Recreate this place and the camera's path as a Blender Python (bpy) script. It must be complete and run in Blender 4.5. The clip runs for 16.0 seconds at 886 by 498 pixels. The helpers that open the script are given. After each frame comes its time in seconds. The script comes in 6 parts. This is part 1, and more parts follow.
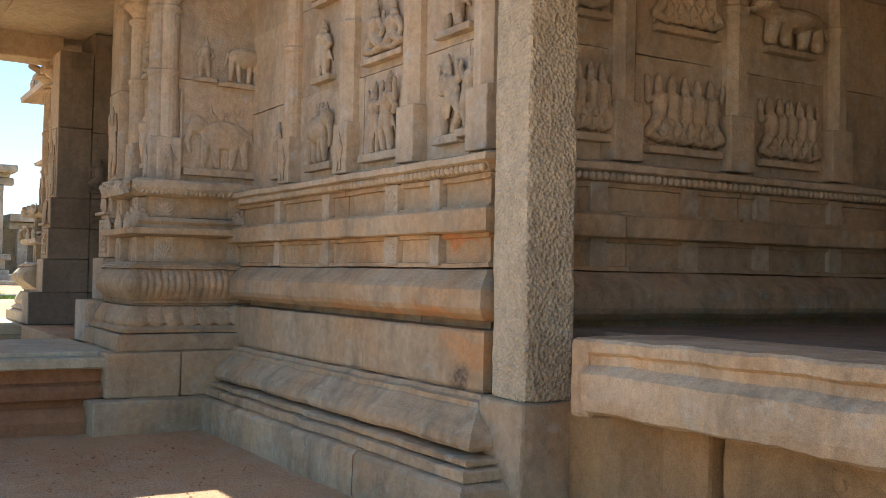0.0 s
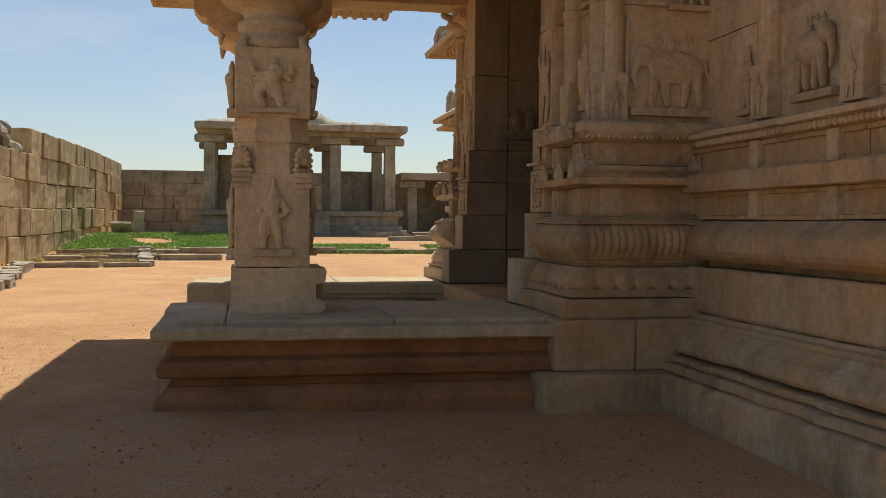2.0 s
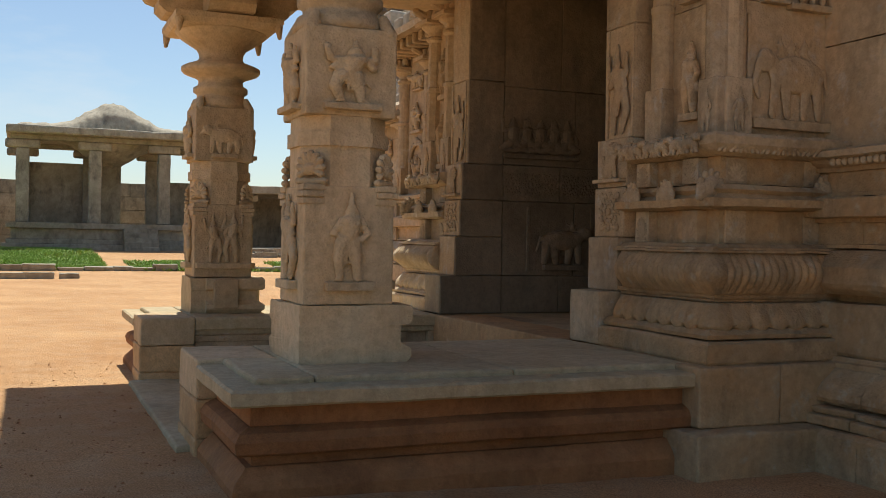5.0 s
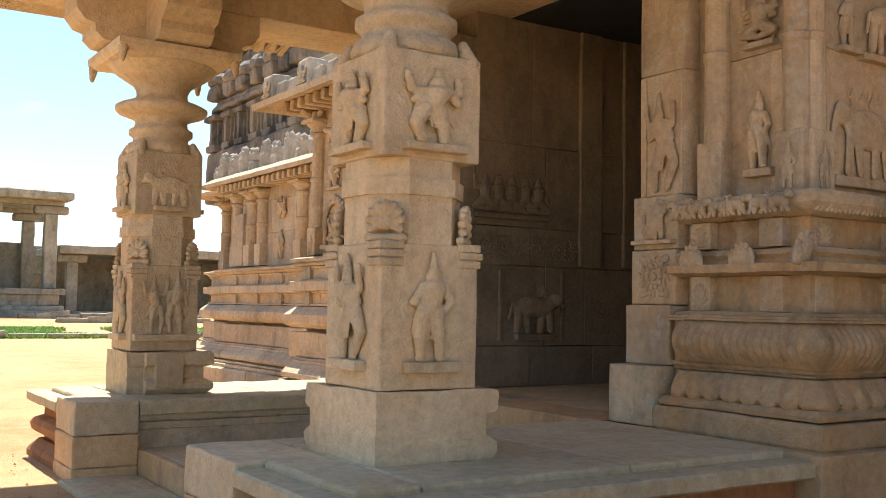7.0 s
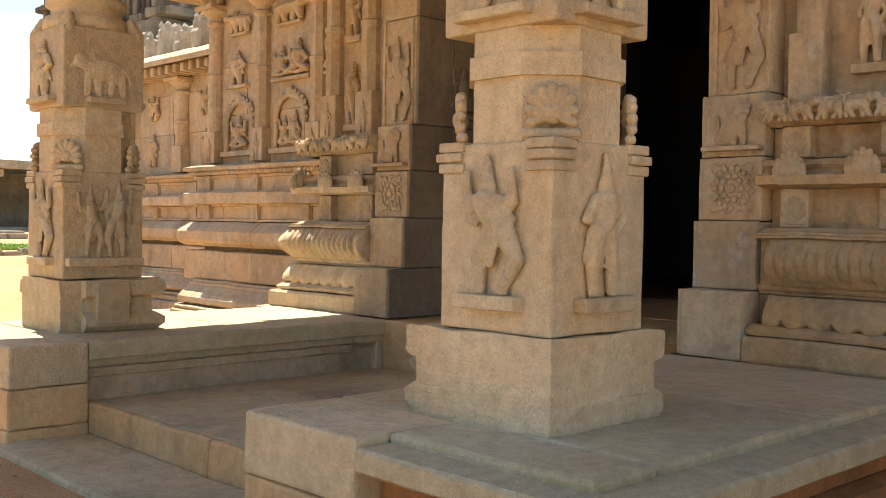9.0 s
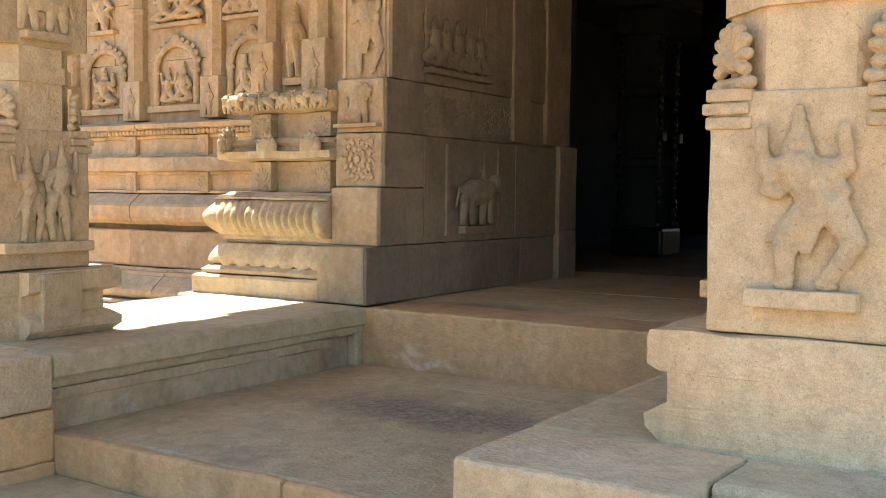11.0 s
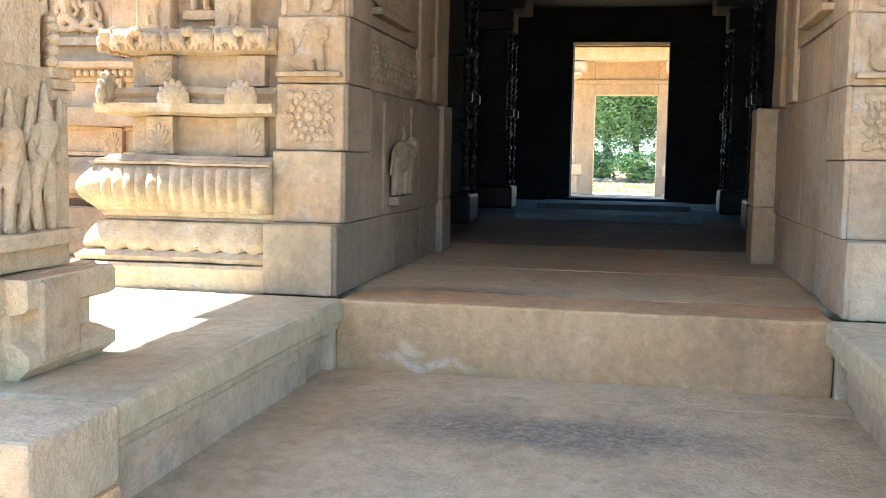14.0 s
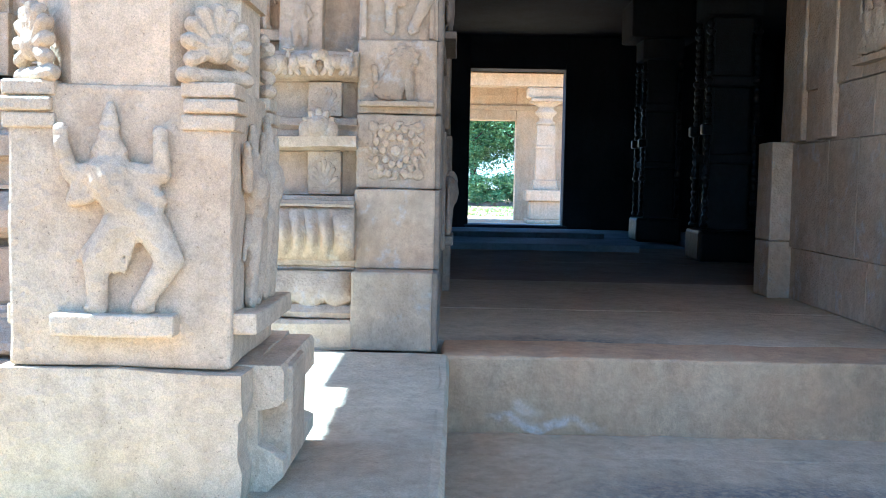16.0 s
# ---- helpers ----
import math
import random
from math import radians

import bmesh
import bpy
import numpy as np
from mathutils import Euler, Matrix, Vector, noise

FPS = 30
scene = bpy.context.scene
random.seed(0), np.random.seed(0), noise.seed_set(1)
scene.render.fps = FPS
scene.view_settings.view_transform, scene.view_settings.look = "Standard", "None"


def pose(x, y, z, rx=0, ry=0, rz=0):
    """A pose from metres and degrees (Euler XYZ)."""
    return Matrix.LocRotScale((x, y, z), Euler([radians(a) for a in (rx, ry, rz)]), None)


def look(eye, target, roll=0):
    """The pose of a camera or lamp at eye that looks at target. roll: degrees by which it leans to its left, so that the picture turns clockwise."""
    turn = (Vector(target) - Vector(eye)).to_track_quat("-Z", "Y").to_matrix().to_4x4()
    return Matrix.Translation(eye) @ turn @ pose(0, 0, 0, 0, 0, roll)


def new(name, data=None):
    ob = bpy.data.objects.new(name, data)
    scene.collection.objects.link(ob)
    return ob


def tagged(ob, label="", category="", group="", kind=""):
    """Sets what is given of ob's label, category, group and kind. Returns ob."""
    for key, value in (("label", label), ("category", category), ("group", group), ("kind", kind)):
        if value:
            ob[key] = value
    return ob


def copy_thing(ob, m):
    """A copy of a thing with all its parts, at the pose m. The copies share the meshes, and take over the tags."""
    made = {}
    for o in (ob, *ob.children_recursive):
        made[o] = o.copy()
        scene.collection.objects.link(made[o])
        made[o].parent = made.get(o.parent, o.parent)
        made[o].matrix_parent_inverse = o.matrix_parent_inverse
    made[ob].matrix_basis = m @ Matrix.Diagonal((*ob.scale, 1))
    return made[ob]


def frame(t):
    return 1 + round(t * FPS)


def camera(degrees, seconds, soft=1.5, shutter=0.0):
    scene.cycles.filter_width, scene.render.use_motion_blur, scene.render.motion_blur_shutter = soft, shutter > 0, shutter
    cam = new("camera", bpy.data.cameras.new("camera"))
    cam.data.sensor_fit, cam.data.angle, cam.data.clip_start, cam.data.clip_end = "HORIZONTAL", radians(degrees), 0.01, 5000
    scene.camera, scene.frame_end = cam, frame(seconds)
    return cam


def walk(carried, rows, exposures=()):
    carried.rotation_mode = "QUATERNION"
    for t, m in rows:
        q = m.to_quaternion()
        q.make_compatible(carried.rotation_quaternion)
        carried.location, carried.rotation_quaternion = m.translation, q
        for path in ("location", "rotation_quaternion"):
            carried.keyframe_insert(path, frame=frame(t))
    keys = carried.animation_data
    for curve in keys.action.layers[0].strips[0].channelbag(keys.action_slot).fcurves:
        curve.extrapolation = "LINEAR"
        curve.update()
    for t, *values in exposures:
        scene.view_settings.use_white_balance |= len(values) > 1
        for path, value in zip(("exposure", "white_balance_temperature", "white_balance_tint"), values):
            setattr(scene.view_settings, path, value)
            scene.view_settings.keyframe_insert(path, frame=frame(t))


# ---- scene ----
cam = camera(47.5, 16.0, soft=0.6)
METRES, EYE, TURN = 16.0, 1.5, -31.6
ROWS = [
    (0.0, 0.0, 0.0, 0.0, -0.03, 1.48, -1.12),
    (0.5, -0.0134, 0.0236, 0.0005, 7.89, 0.39, -0.33),
    (1.0, -0.0308, 0.0434, -0.0, 11.91, -0.08, -0.55),
    (1.5, -0.0499, 0.0635, 0.0004, 15.95, -0.82, -0.58),
    (2.0, -0.0698, 0.0832, 0.0003, 20.45, -1.47, -0.48),
    (2.5, -0.096, 0.0952, -0.0, 21.48, -1.54, -0.68),
    (3.0, -0.126, 0.1046, -0.0009, 21.93, -1.46, -0.81),
    (3.5, -0.1574, 0.1155, -0.0006, 18.89, -1.8, -1.04),
    (6.0, -0.3013, 0.1687, 0.0056, 3.78, 1.98, -0.96),
    (6.5, -0.3315, 0.188, 0.0053, 1.09, 3.5, -1.03),
    (7.0, -0.3564, 0.2116, 0.0045, -1.39, 3.31, -1.01),
    (7.5, -0.3812, 0.2359, 0.0039, -2.61, 3.14, -0.93),
    (8.0, -0.4055, 0.2581, 0.0045, -3.77, 2.38, -0.95),
    (8.5, -0.4293, 0.2845, 0.0046, -8.13, 0.13, -0.98),
    (11.0, -0.5382, 0.4225, 0.0044, -25.57, -3.12, -0.52),
    (11.5, -0.5576, 0.4492, 0.0046, -31.04, -3.23, -0.69),
    (12.0, -0.572, 0.4747, 0.0038, -34.75, -3.7, -0.53),
    (12.5, -0.5887, 0.4987, 0.0043, -35.85, -3.62, -0.5),
    (13.0, -0.6025, 0.5222, 0.0057, -36.98, -3.7, -0.54),
    (13.5, -0.6123, 0.5506, 0.006, -41.89, -4.1, -0.67),
    (14.0, -0.6257, 0.5785, 0.0058, -47.35, -5.19, -1.06),
    (14.5, -0.6348, 0.6056, 0.0063, -52.38, -5.17, -1.12),
    (15.0, -0.6423, 0.6332, 0.0074, -56.31, -4.05, -1.0),
    (15.5, -0.6527, 0.6592, 0.0088, -57.19, -3.84, -1.02),
    (16.0, -0.662, 0.6862, 0.0102, -57.55, -3.77, -1.11),
]
EXPOSURES = [(0.0, 1.22, 5100, 0), (0.5, 0.85, 5750, 3), (1.0, 0.35, 6150, 6), (1.5, 0.1, 6450, 9), (2.5, -0.08, 6550, 10), (3.5, -0.1, 6550, 11), (6.0, 0.65, 6100, 5),
             (7.0, 1.15, 6000, 5), (8.5, 1.22, 6600, 5), (11.0, 1.9, 5950, -1), (12.0, 2.6, 5600, -3), (13.0, 2.85, 5350, -3), (14.0, 2.78, 5100, -3), (14.5, 2.76, 4500, -6), (15.0, 2.8, 4350, -6), (15.5, 2.72, 4450, -6), (16.0, 2.34, 4000, -2)]
walk(cam, [(t, pose(0, 0, EYE, 0, 0, TURN) @ pose(METRES * x, METRES * y, METRES * z, 90 + pitch, roll, yaw))
           for t, x, y, z, yaw, pitch, roll in ROWS], EXPOSURES)

# ---- sky and sun ----
SUN_TO = Vector((0.61, 2.42, 4.6)).normalized()
world = bpy.data.worlds.new("sky")
scene.world = world
world.use_nodes = True
wn = world.node_tree.nodes
sky = wn.new("ShaderNodeTexSky")
sky.sky_type, sky.sun_disc = "NISHITA", False
sky.sun_elevation = math.asin(SUN_TO.z)
sky.sun_rotation = math.atan2(SUN_TO.x, SUN_TO.y)
sky.dust_density, sky.air_density, sky.ozone_density = 0.6, 1.0, 1.6
wn["Background"].inputs[1].default_value = 0.10
where = wn.new("ShaderNodeTexCoord")
flat = wn.new("ShaderNodeMapping")
flat.inputs["Scale"].default_value = (1.0, 1.0, 3.6)
wisps = wn.new("ShaderNodeTexNoise")
wisps.inputs["Scale"].default_value, wisps.inputs["Detail"].default_value, wisps.inputs["Roughness"].default_value = 3.4, 8.0, 0.62
cover = wn.new("ShaderNodeMapRange")
cover.inputs["From Min"].default_value, cover.inputs["From Max"].default_value, cover.inputs["To Max"].default_value = 0.53, 0.78, 0.5
veil = wn.new("ShaderNodeMix")
veil.data_type, veil.blend_type = "RGBA", "MIX"
veil.inputs[7].default_value = (7.0, 7.3, 7.6, 1)
for a, b in ((where.outputs["Generated"], flat.inputs[0]), (flat.outputs[0], wisps.inputs["Vector"]), (wisps.outputs[0], cover.inputs["Value"]),
             (cover.outputs[0], veil.inputs[0]), (sky.outputs[0], veil.inputs[6]), (veil.outputs[2], wn["Background"].inputs[0])):
    world.node_tree.links.new(a, b)
sun = new("sun", bpy.data.lights.new("sun", "SUN"))
sun.data.energy, sun.data.angle, sun.data.color = 5.0, radians(0.53), (1.0, 0.94, 0.84)
sun.matrix_world = look(SUN_TO * 60, (0, 0, 0))

# ---- materials ----


def material(name):
    m = bpy.data.materials.new(name)
    m.use_nodes = True
    nt = m.node_tree
    return m, nt, nt.nodes["Principled BSDF"]


def node(nt, kind, **inputs):
    n = nt.nodes.new(kind)
    for k, v in inputs.items():
        n.inputs[k.replace("_", " ")].default_value = v
    return n


def ramp(nt, source, stops):
    r = nt.nodes.new("ShaderNodeValToRGB")
    el = r.color_ramp.elements
    while len(el) < len(stops):
        el.new(0.5)
    for e, (p, c) in zip(el, stops):
        e.position, e.color = p, (*c, 1) if len(c) == 3 else c
    nt.links.new(source, r.inputs[0])
    return r.outputs[0]


def mix(nt, kind, fac, a, b):
    n = nt.nodes.new("ShaderNodeMix")
    n.data_type, n.blend_type = "RGBA", kind
    for s, v in ((0, fac), (6, a), (7, b)):
        if isinstance(v, bpy.types.NodeSocket):
            nt.links.new(v, n.inputs[s])
        else:
            n.inputs[s].default_value = v if s == 0 else (*v, 1)
    return n.outputs[2]


def stone(name, light, dark, blots=(), stain=(0.1, 0.085, 0.065), stain_amount=0.5, warm=None, grain=1.0, rough=0.85, bump=0.35, pits=0.5, speck=0.25, lichen=None):
    """Weathered stone in world-sized noise: broad tone, stains, speckled grain and a pitted relief."""
    m, nt, bsdf = material(name)
    at = nt.nodes.new("ShaderNodeNewGeometry").outputs["Position"]
    def noise_at(scale, detail=5.0, rough_=0.6, stretch=None):
        n = node(nt, "ShaderNodeTexNoise", Scale=scale, Detail=detail, Roughness=rough_)
        src = at
        if stretch:
            mp = nt.nodes.new("ShaderNodeMapping")
            mp.inputs["Scale"].default_value = stretch
            nt.links.new(at, mp.inputs[0])
            src = mp.outputs[0]
        nt.links.new(src, n.inputs["Vector"])
        return n.outputs[0]
    broad = ramp(nt, noise_at(0.9), [(0.32, dark), (0.66, light)])
    if warm:
        f = ramp(nt, noise_at(1.7, 4), [(0.42, (0, 0, 0)), (0.85, (0.8, 0.8, 0.8))])
        broad = mix(nt, "MIX", f, broad, warm)
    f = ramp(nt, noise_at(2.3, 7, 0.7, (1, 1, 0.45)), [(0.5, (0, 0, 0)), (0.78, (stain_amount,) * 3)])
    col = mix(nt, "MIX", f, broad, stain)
    if lichen:
        f = ramp(nt, noise_at(5.5, 6, 0.7), [(0.56, (0, 0, 0)), (0.66, (0.6, 0.6, 0.6))])
        col = mix(nt, "MIX", f, col, lichen)
    for centre, size, tint, amount in blots:
        mp = nt.nodes.new("ShaderNodeVectorMath")
        mp.operation = "SUBTRACT"
        wob = node(nt, "ShaderNodeTexNoise", Scale=2.6, Detail=6.0)
        nt.links.new(at, wob.inputs["Vector"])
        add = nt.nodes.new("ShaderNodeVectorMath")
        add.operation = "MULTIPLY_ADD"
        nt.links.new(wob.outputs["Color"], add.inputs[0])
        add.inputs[1].default_value = (0.5, 0.5, 0.5)
        nt.links.new(at, add.inputs[2])
        nt.links.new(add.outputs[0], mp.inputs[0])
        mp.inputs[1].default_value = [c + 0.25 for c in centre]
        dv = nt.nodes.new("ShaderNodeVectorMath")
        dv.operation = "DIVIDE"
        nt.links.new(mp.outputs[0], dv.inputs[0])
        dv.inputs[1].default_value = size
        ln = nt.nodes.new("ShaderNodeVectorMath")
        ln.operation = "LENGTH"
        nt.links.new(dv.outputs[0], ln.inputs[0])
        f = ramp(nt, ln.outputs["Value"], [(0.45, (amount,) * 3), (1.0, (0, 0, 0))])
        crumbs = ramp(nt, noise_at(24, 5, 0.8), [(0.40, (0.35,) * 3), (0.56, (1.15,) * 3)])
        col = mix(nt, "MIX", mix(nt, "MULTIPLY", 1.0, f, crumbs), col, tint)
    col = mix(nt, "MULTIPLY", 0.16, col, ramp(nt, noise_at(7 * grain, 4, 0.6, (1, 1, 0.14)), [(0.36, (0.62, 0.58, 0.53)), (0.55, (1.12, 1.12, 1.12))]))
    col = mix(nt, "MULTIPLY", 0.38, col, ramp(nt, noise_at(14 * grain, 6, 0.75), [(0.36, (0.64, 0.61, 0.57)), (0.6, (1.24, 1.24, 1.24))]))
    col = mix(nt, "MULTIPLY", 0.6, col, ramp(nt, noise_at(64 * grain, 4, 0.7), [(0.31, (0.40, 0.37, 0.33)), (0.37, (1.02, 1.02, 1.02))]))
    fine = noise_at(190 * grain, 3, 0.7)
    col = mix(nt, "MULTIPLY", min(1.0, speck * 1.5), col, ramp(nt, fine, [(0.3, (0.35, 0.33, 0.3)), (0.62, (1.25, 1.22, 1.18))]))
    info = nt.nodes.new("ShaderNodeObjectInfo")
    col = mix(nt, "MULTIPLY", 0.8, col, ramp(nt, info.outputs["Random"], [(0, (0.84, 0.83, 0.82)), (1, (1.1, 1.09, 1.07))]))
    nt.links.new(col, bsdf.inputs["Base Color"])
    bsdf.inputs["Roughness"].default_value = rough
    bsdf.inputs["Specular IOR Level"].default_value = 0.25
    heights = nt.nodes.new("ShaderNodeMath")
    heights.operation = "MULTIPLY_ADD"
    nt.links.new(noise_at(28 * grain, 6, 0.65), heights.inputs[0])
    heights.inputs[1].default_value = 1.0
    v = node(nt, "ShaderNodeTexVoronoi", Scale=45.0 * grain)
    nt.links.new(at, v.inputs["Vector"])
    sc = nt.nodes.new("ShaderNodeMath")
    sc.operation = "MULTIPLY"
    nt.links.new(v.outputs["Distance"], sc.inputs[0])
    sc.inputs[1].default_value = pits
    nt.links.new(sc.outputs[0], heights.inputs[2])
    b = node(nt, "ShaderNodeBump", Strength=bump, Distance=0.012)
    nt.links.new(heights.outputs[0], b.inputs["Height"])
    nt.links.new(b.outputs[0], bsdf.inputs["Normal"])
    return m


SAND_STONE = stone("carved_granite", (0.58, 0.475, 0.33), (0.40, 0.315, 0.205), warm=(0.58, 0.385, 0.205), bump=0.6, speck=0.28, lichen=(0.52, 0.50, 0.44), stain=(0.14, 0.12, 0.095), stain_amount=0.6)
DUST_STONE = stone("red_stained_carved_granite", (0.56, 0.425, 0.26), (0.37, 0.265, 0.15), warm=(0.58, 0.33, 0.135), bump=0.65, speck=0.3, lichen=(0.46, 0.42, 0.32), stain=(0.10, 0.08, 0.055), stain_amount=0.75,
                   blots=(((3.66, 5.68, 0.82), (0.3, 0.2, 0.12), (0.12, 0.08, 0.05), 0.8), ((3.66, 5.6, 1.0), (0.3, 0.45, 0.14), (0.55, 0.27, 0.09), 0.7), ((3.85, 5.95, 1.74), (0.3, 0.35, 0.07), (0.5, 0.2, 0.06), 0.8), ((3.62, 6.4, 1.24), (0.3, 1.5, 0.09), (0.5, 0.24, 0.08), 0.8)))
PILLAR_STONE = stone("pillar_granite", (0.64, 0.525, 0.35), (0.51, 0.405, 0.255), warm=(0.63, 0.43, 0.225), stain=(0.26, 0.20, 0.13), stain_amount=0.3, speck=0.22, bump=0.8)
ROUGH_STONE = stone("pecked_granite", (0.62, 0.52, 0.355), (0.48, 0.39, 0.25), grain=0.85, bump=1.0, pits=1.6, stain_amount=0.35, speck=0.5)
SLAB_STONE = stone("worn_slab", (0.58, 0.50, 0.335), (0.45, 0.38, 0.24), warm=(0.56, 0.42, 0.235), stain=(0.20, 0.185, 0.155), stain_amount=0.35, bump=0.55, speck=0.3)
FLOOR_STONE = stone("paving_granite", (0.60, 0.50, 0.32), (0.47, 0.385, 0.235), stain=(0.20, 0.185, 0.15), stain_amount=0.45, bump=0.55, speck=0.3,
                    blots=(((1.15, 13.5, 0.26), (0.42, 1.2, 0.5), (0.17, 0.172, 0.155), 0.7), ((2.9, 14.2, 0.69), (0.4, 0.9, 0.3), (0.10, 0.095, 0.09), 0.6)))
RISER_STONE = stone("salt_stained_granite", (0.70, 0.49, 0.27), (0.54, 0.36, 0.18), warm=(0.62, 0.35, 0.16), stain=(0.22, 0.16, 0.10), bump=0.5, speck=0.4,
                    blots=(((2.36, 14.50, 0.40), (0.3, 0.13, 0.055), (0.85, 0.70, 0.50), 0.5), ((2.36, 14.4, 0.32), (0.3, 0.34, 0.045), (0.78, 0.66, 0.52), 0.7)))
# Granite darkened in colour to hold the shade of passage, hall floor and platform.
DARKENED_STONE = stone("darkened_granite", (0.32, 0.255, 0.18), (0.20, 0.16, 0.11), stain=(0.09, 0.08, 0.07), stain_amount=0.7, bump=0.5)
BENCH_STONE = stone("red_dusted_granite", (0.40, 0.20, 0.088), (0.24, 0.11, 0.045), warm=(0.44, 0.20, 0.075), stain=(0.12, 0.08, 0.05), bump=0.55, speck=0.4)
# Bluish grey paints in haze and dimness at the hall's far end.
DARK_STONE = stone("dim_bluish_granite", (0.22, 0.25, 0.255), (0.15, 0.175, 0.18), stain=(0.08, 0.095, 0.10), rough=0.75)
POLISHED = stone("polished_black_stone", (0.014, 0.016, 0.018), (0.008, 0.009, 0.01), stain=(0.006, 0.006, 0.007), rough=0.3, bump=0.25)
ORANGE_STONE = stone("orange_stained_granite", (0.44, 0.285, 0.13), (0.27, 0.17, 0.075), warm=(0.48, 0.26, 0.09), stain=(0.10, 0.075, 0.045), stain_amount=0.6, speck=0.35, bump=0.6)
# Near black holds the unlit hall's shade; the black pillar blocks share it.
HALL_BLACK = stone("hall_black_granite", (0.04, 0.047, 0.052), (0.024, 0.029, 0.032), stain=(0.018, 0.02, 0.022), rough=0.95)
GREY_STONE = stone("grey_weathered_granite", (0.47, 0.42, 0.325), (0.31, 0.275, 0.205), stain=(0.06, 0.055, 0.05), stain_amount=0.8, grain=0.3)
BLOCK_STONE = stone("boundary_granite", (0.58, 0.45, 0.25), (0.39, 0.29, 0.15), stain=(0.09, 0.08, 0.06), stain_amount=0.7, grain=0.3)
TOWER_STONE = stone("weathered_tower_brick", (0.34, 0.27, 0.19), (0.09, 0.085, 0.08), stain=(0.03, 0.03, 0.03), stain_amount=0.95, grain=0.4)
PARAPET_STONE = stone("limewashed_parapet", (0.55, 0.49, 0.40), (0.36, 0.30, 0.22), stain=(0.12, 0.115, 0.105), stain_amount=0.8, grain=0.5)


def sand_material():
    m, nt, bsdf = material("red_sand")
    at = nt.nodes.new("ShaderNodeNewGeometry").outputs["Position"]
    def nz(scale, detail=6, r=0.6):
        n = node(nt, "ShaderNodeTexNoise", Scale=scale, Detail=detail, Roughness=r)
        nt.links.new(at, n.inputs["Vector"])
        return n.outputs[0]
    col = ramp(nt, nz(0.45), [(0.3, (0.50, 0.275, 0.125)), (0.7, (0.67, 0.41, 0.205))])
    col = mix(nt, "MIX", ramp(nt, nz(3.2), [(0.45, (0, 0, 0)), (0.75, (0.55,) * 3)]), col, (0.62, 0.44, 0.27))
    col = mix(nt, "MIX", ramp(nt, nz(9.0), [(0.58, (0, 0, 0)), (0.8, (0.5,) * 3)]), col, (0.25, 0.13, 0.06))
    col = mix(nt, "MULTIPLY", 0.8, col, ramp(nt, nz(75, 4, 0.75), [(0.32, (0.35, 0.3, 0.28)), (0.6, (1.2, 1.2, 1.2))]))
    nt.links.new(col, bsdf.inputs["Base Color"])
    bsdf.inputs["Roughness"].default_value = 0.95
    bsdf.inputs["Specular IOR Level"].default_value = 0.1
    b = node(nt, "ShaderNodeBump", Strength=0.9, Distance=0.03)
    nt.links.new(nz(35, 8, 0.7), b.inputs["Height"])
    nt.links.new(b.outputs[0], bsdf.inputs["Normal"])
    return m


SAND = sand_material()


def leaf_material(name, a, b, translucent=0.35):
    m, nt, bsdf = material(name)
    geo = nt.nodes.new("ShaderNodeNewGeometry")
    nt.links.new(ramp(nt, geo.outputs["Random Per Island"], [(0, a), (1, b)]), bsdf.inputs["Base Color"])
    bsdf.inputs["Roughness"].default_value = 0.6
    bsdf.inputs["Transmission Weight"].default_value = 0.0
    bsdf.inputs["Subsurface Weight"].default_value = 0.0
    return m


GRASS = leaf_material("grass", (0.20, 0.34, 0.05), (0.42, 0.52, 0.14))
DRY_GRASS = leaf_material("dry_grass", (0.42, 0.34, 0.12), (0.62, 0.50, 0.24))
LEAF = leaf_material("leaves", (0.09, 0.18, 0.05), (0.26, 0.38, 0.14))
BARK = stone("bark", (0.16, 0.12, 0.08), (0.08, 0.06, 0.04), grain=0.6, bump=0.8)

# ---- building kit ----


def mesh_of(name, bm, mat, smooth=False):
    bmesh.ops.recalc_face_normals(bm, faces=bm.faces)
    me = bpy.data.meshes.new(name)
    bm.to_mesh(me)
    bm.free()
    me.materials.append(mat)
    if smooth:
        for p in me.polygons:
            p.use_smooth = True
    return me


def part(name, bm, mat, parent, label="", smooth=False):
    ob = new(name, mesh_of(name, bm, mat, smooth) if isinstance(bm, bmesh.types.BMesh) else bm)
    ob.parent = parent
    if label:
        tagged(ob, label)
    return ob


def thing(name, label, category, group="", at=(0, 0, 0), turn=0):
    ob = new(name)
    ob.empty_display_size = 0.1
    ob.matrix_world = pose(*at, 0, 0, turn)
    return tagged(ob, label, category, group)


def structure(name, label, category, bm=None, mat=None, smooth=False):
    ob = new(name, mesh_of(name, bm, mat, smooth) if bm else None)
    return tagged(ob, label, category, kind="structure")


def rough(bm, amp=0.006, scale=3.0, seed=0.0):
    """Unevenness of hand-cut stone."""
    for v in bm.verts:
        v.co += noise.noise_vector(v.co * scale + Vector((seed, seed * 1.7, 0))) * amp + noise.noise_vector(v.co * scale * 5) * amp * 0.4


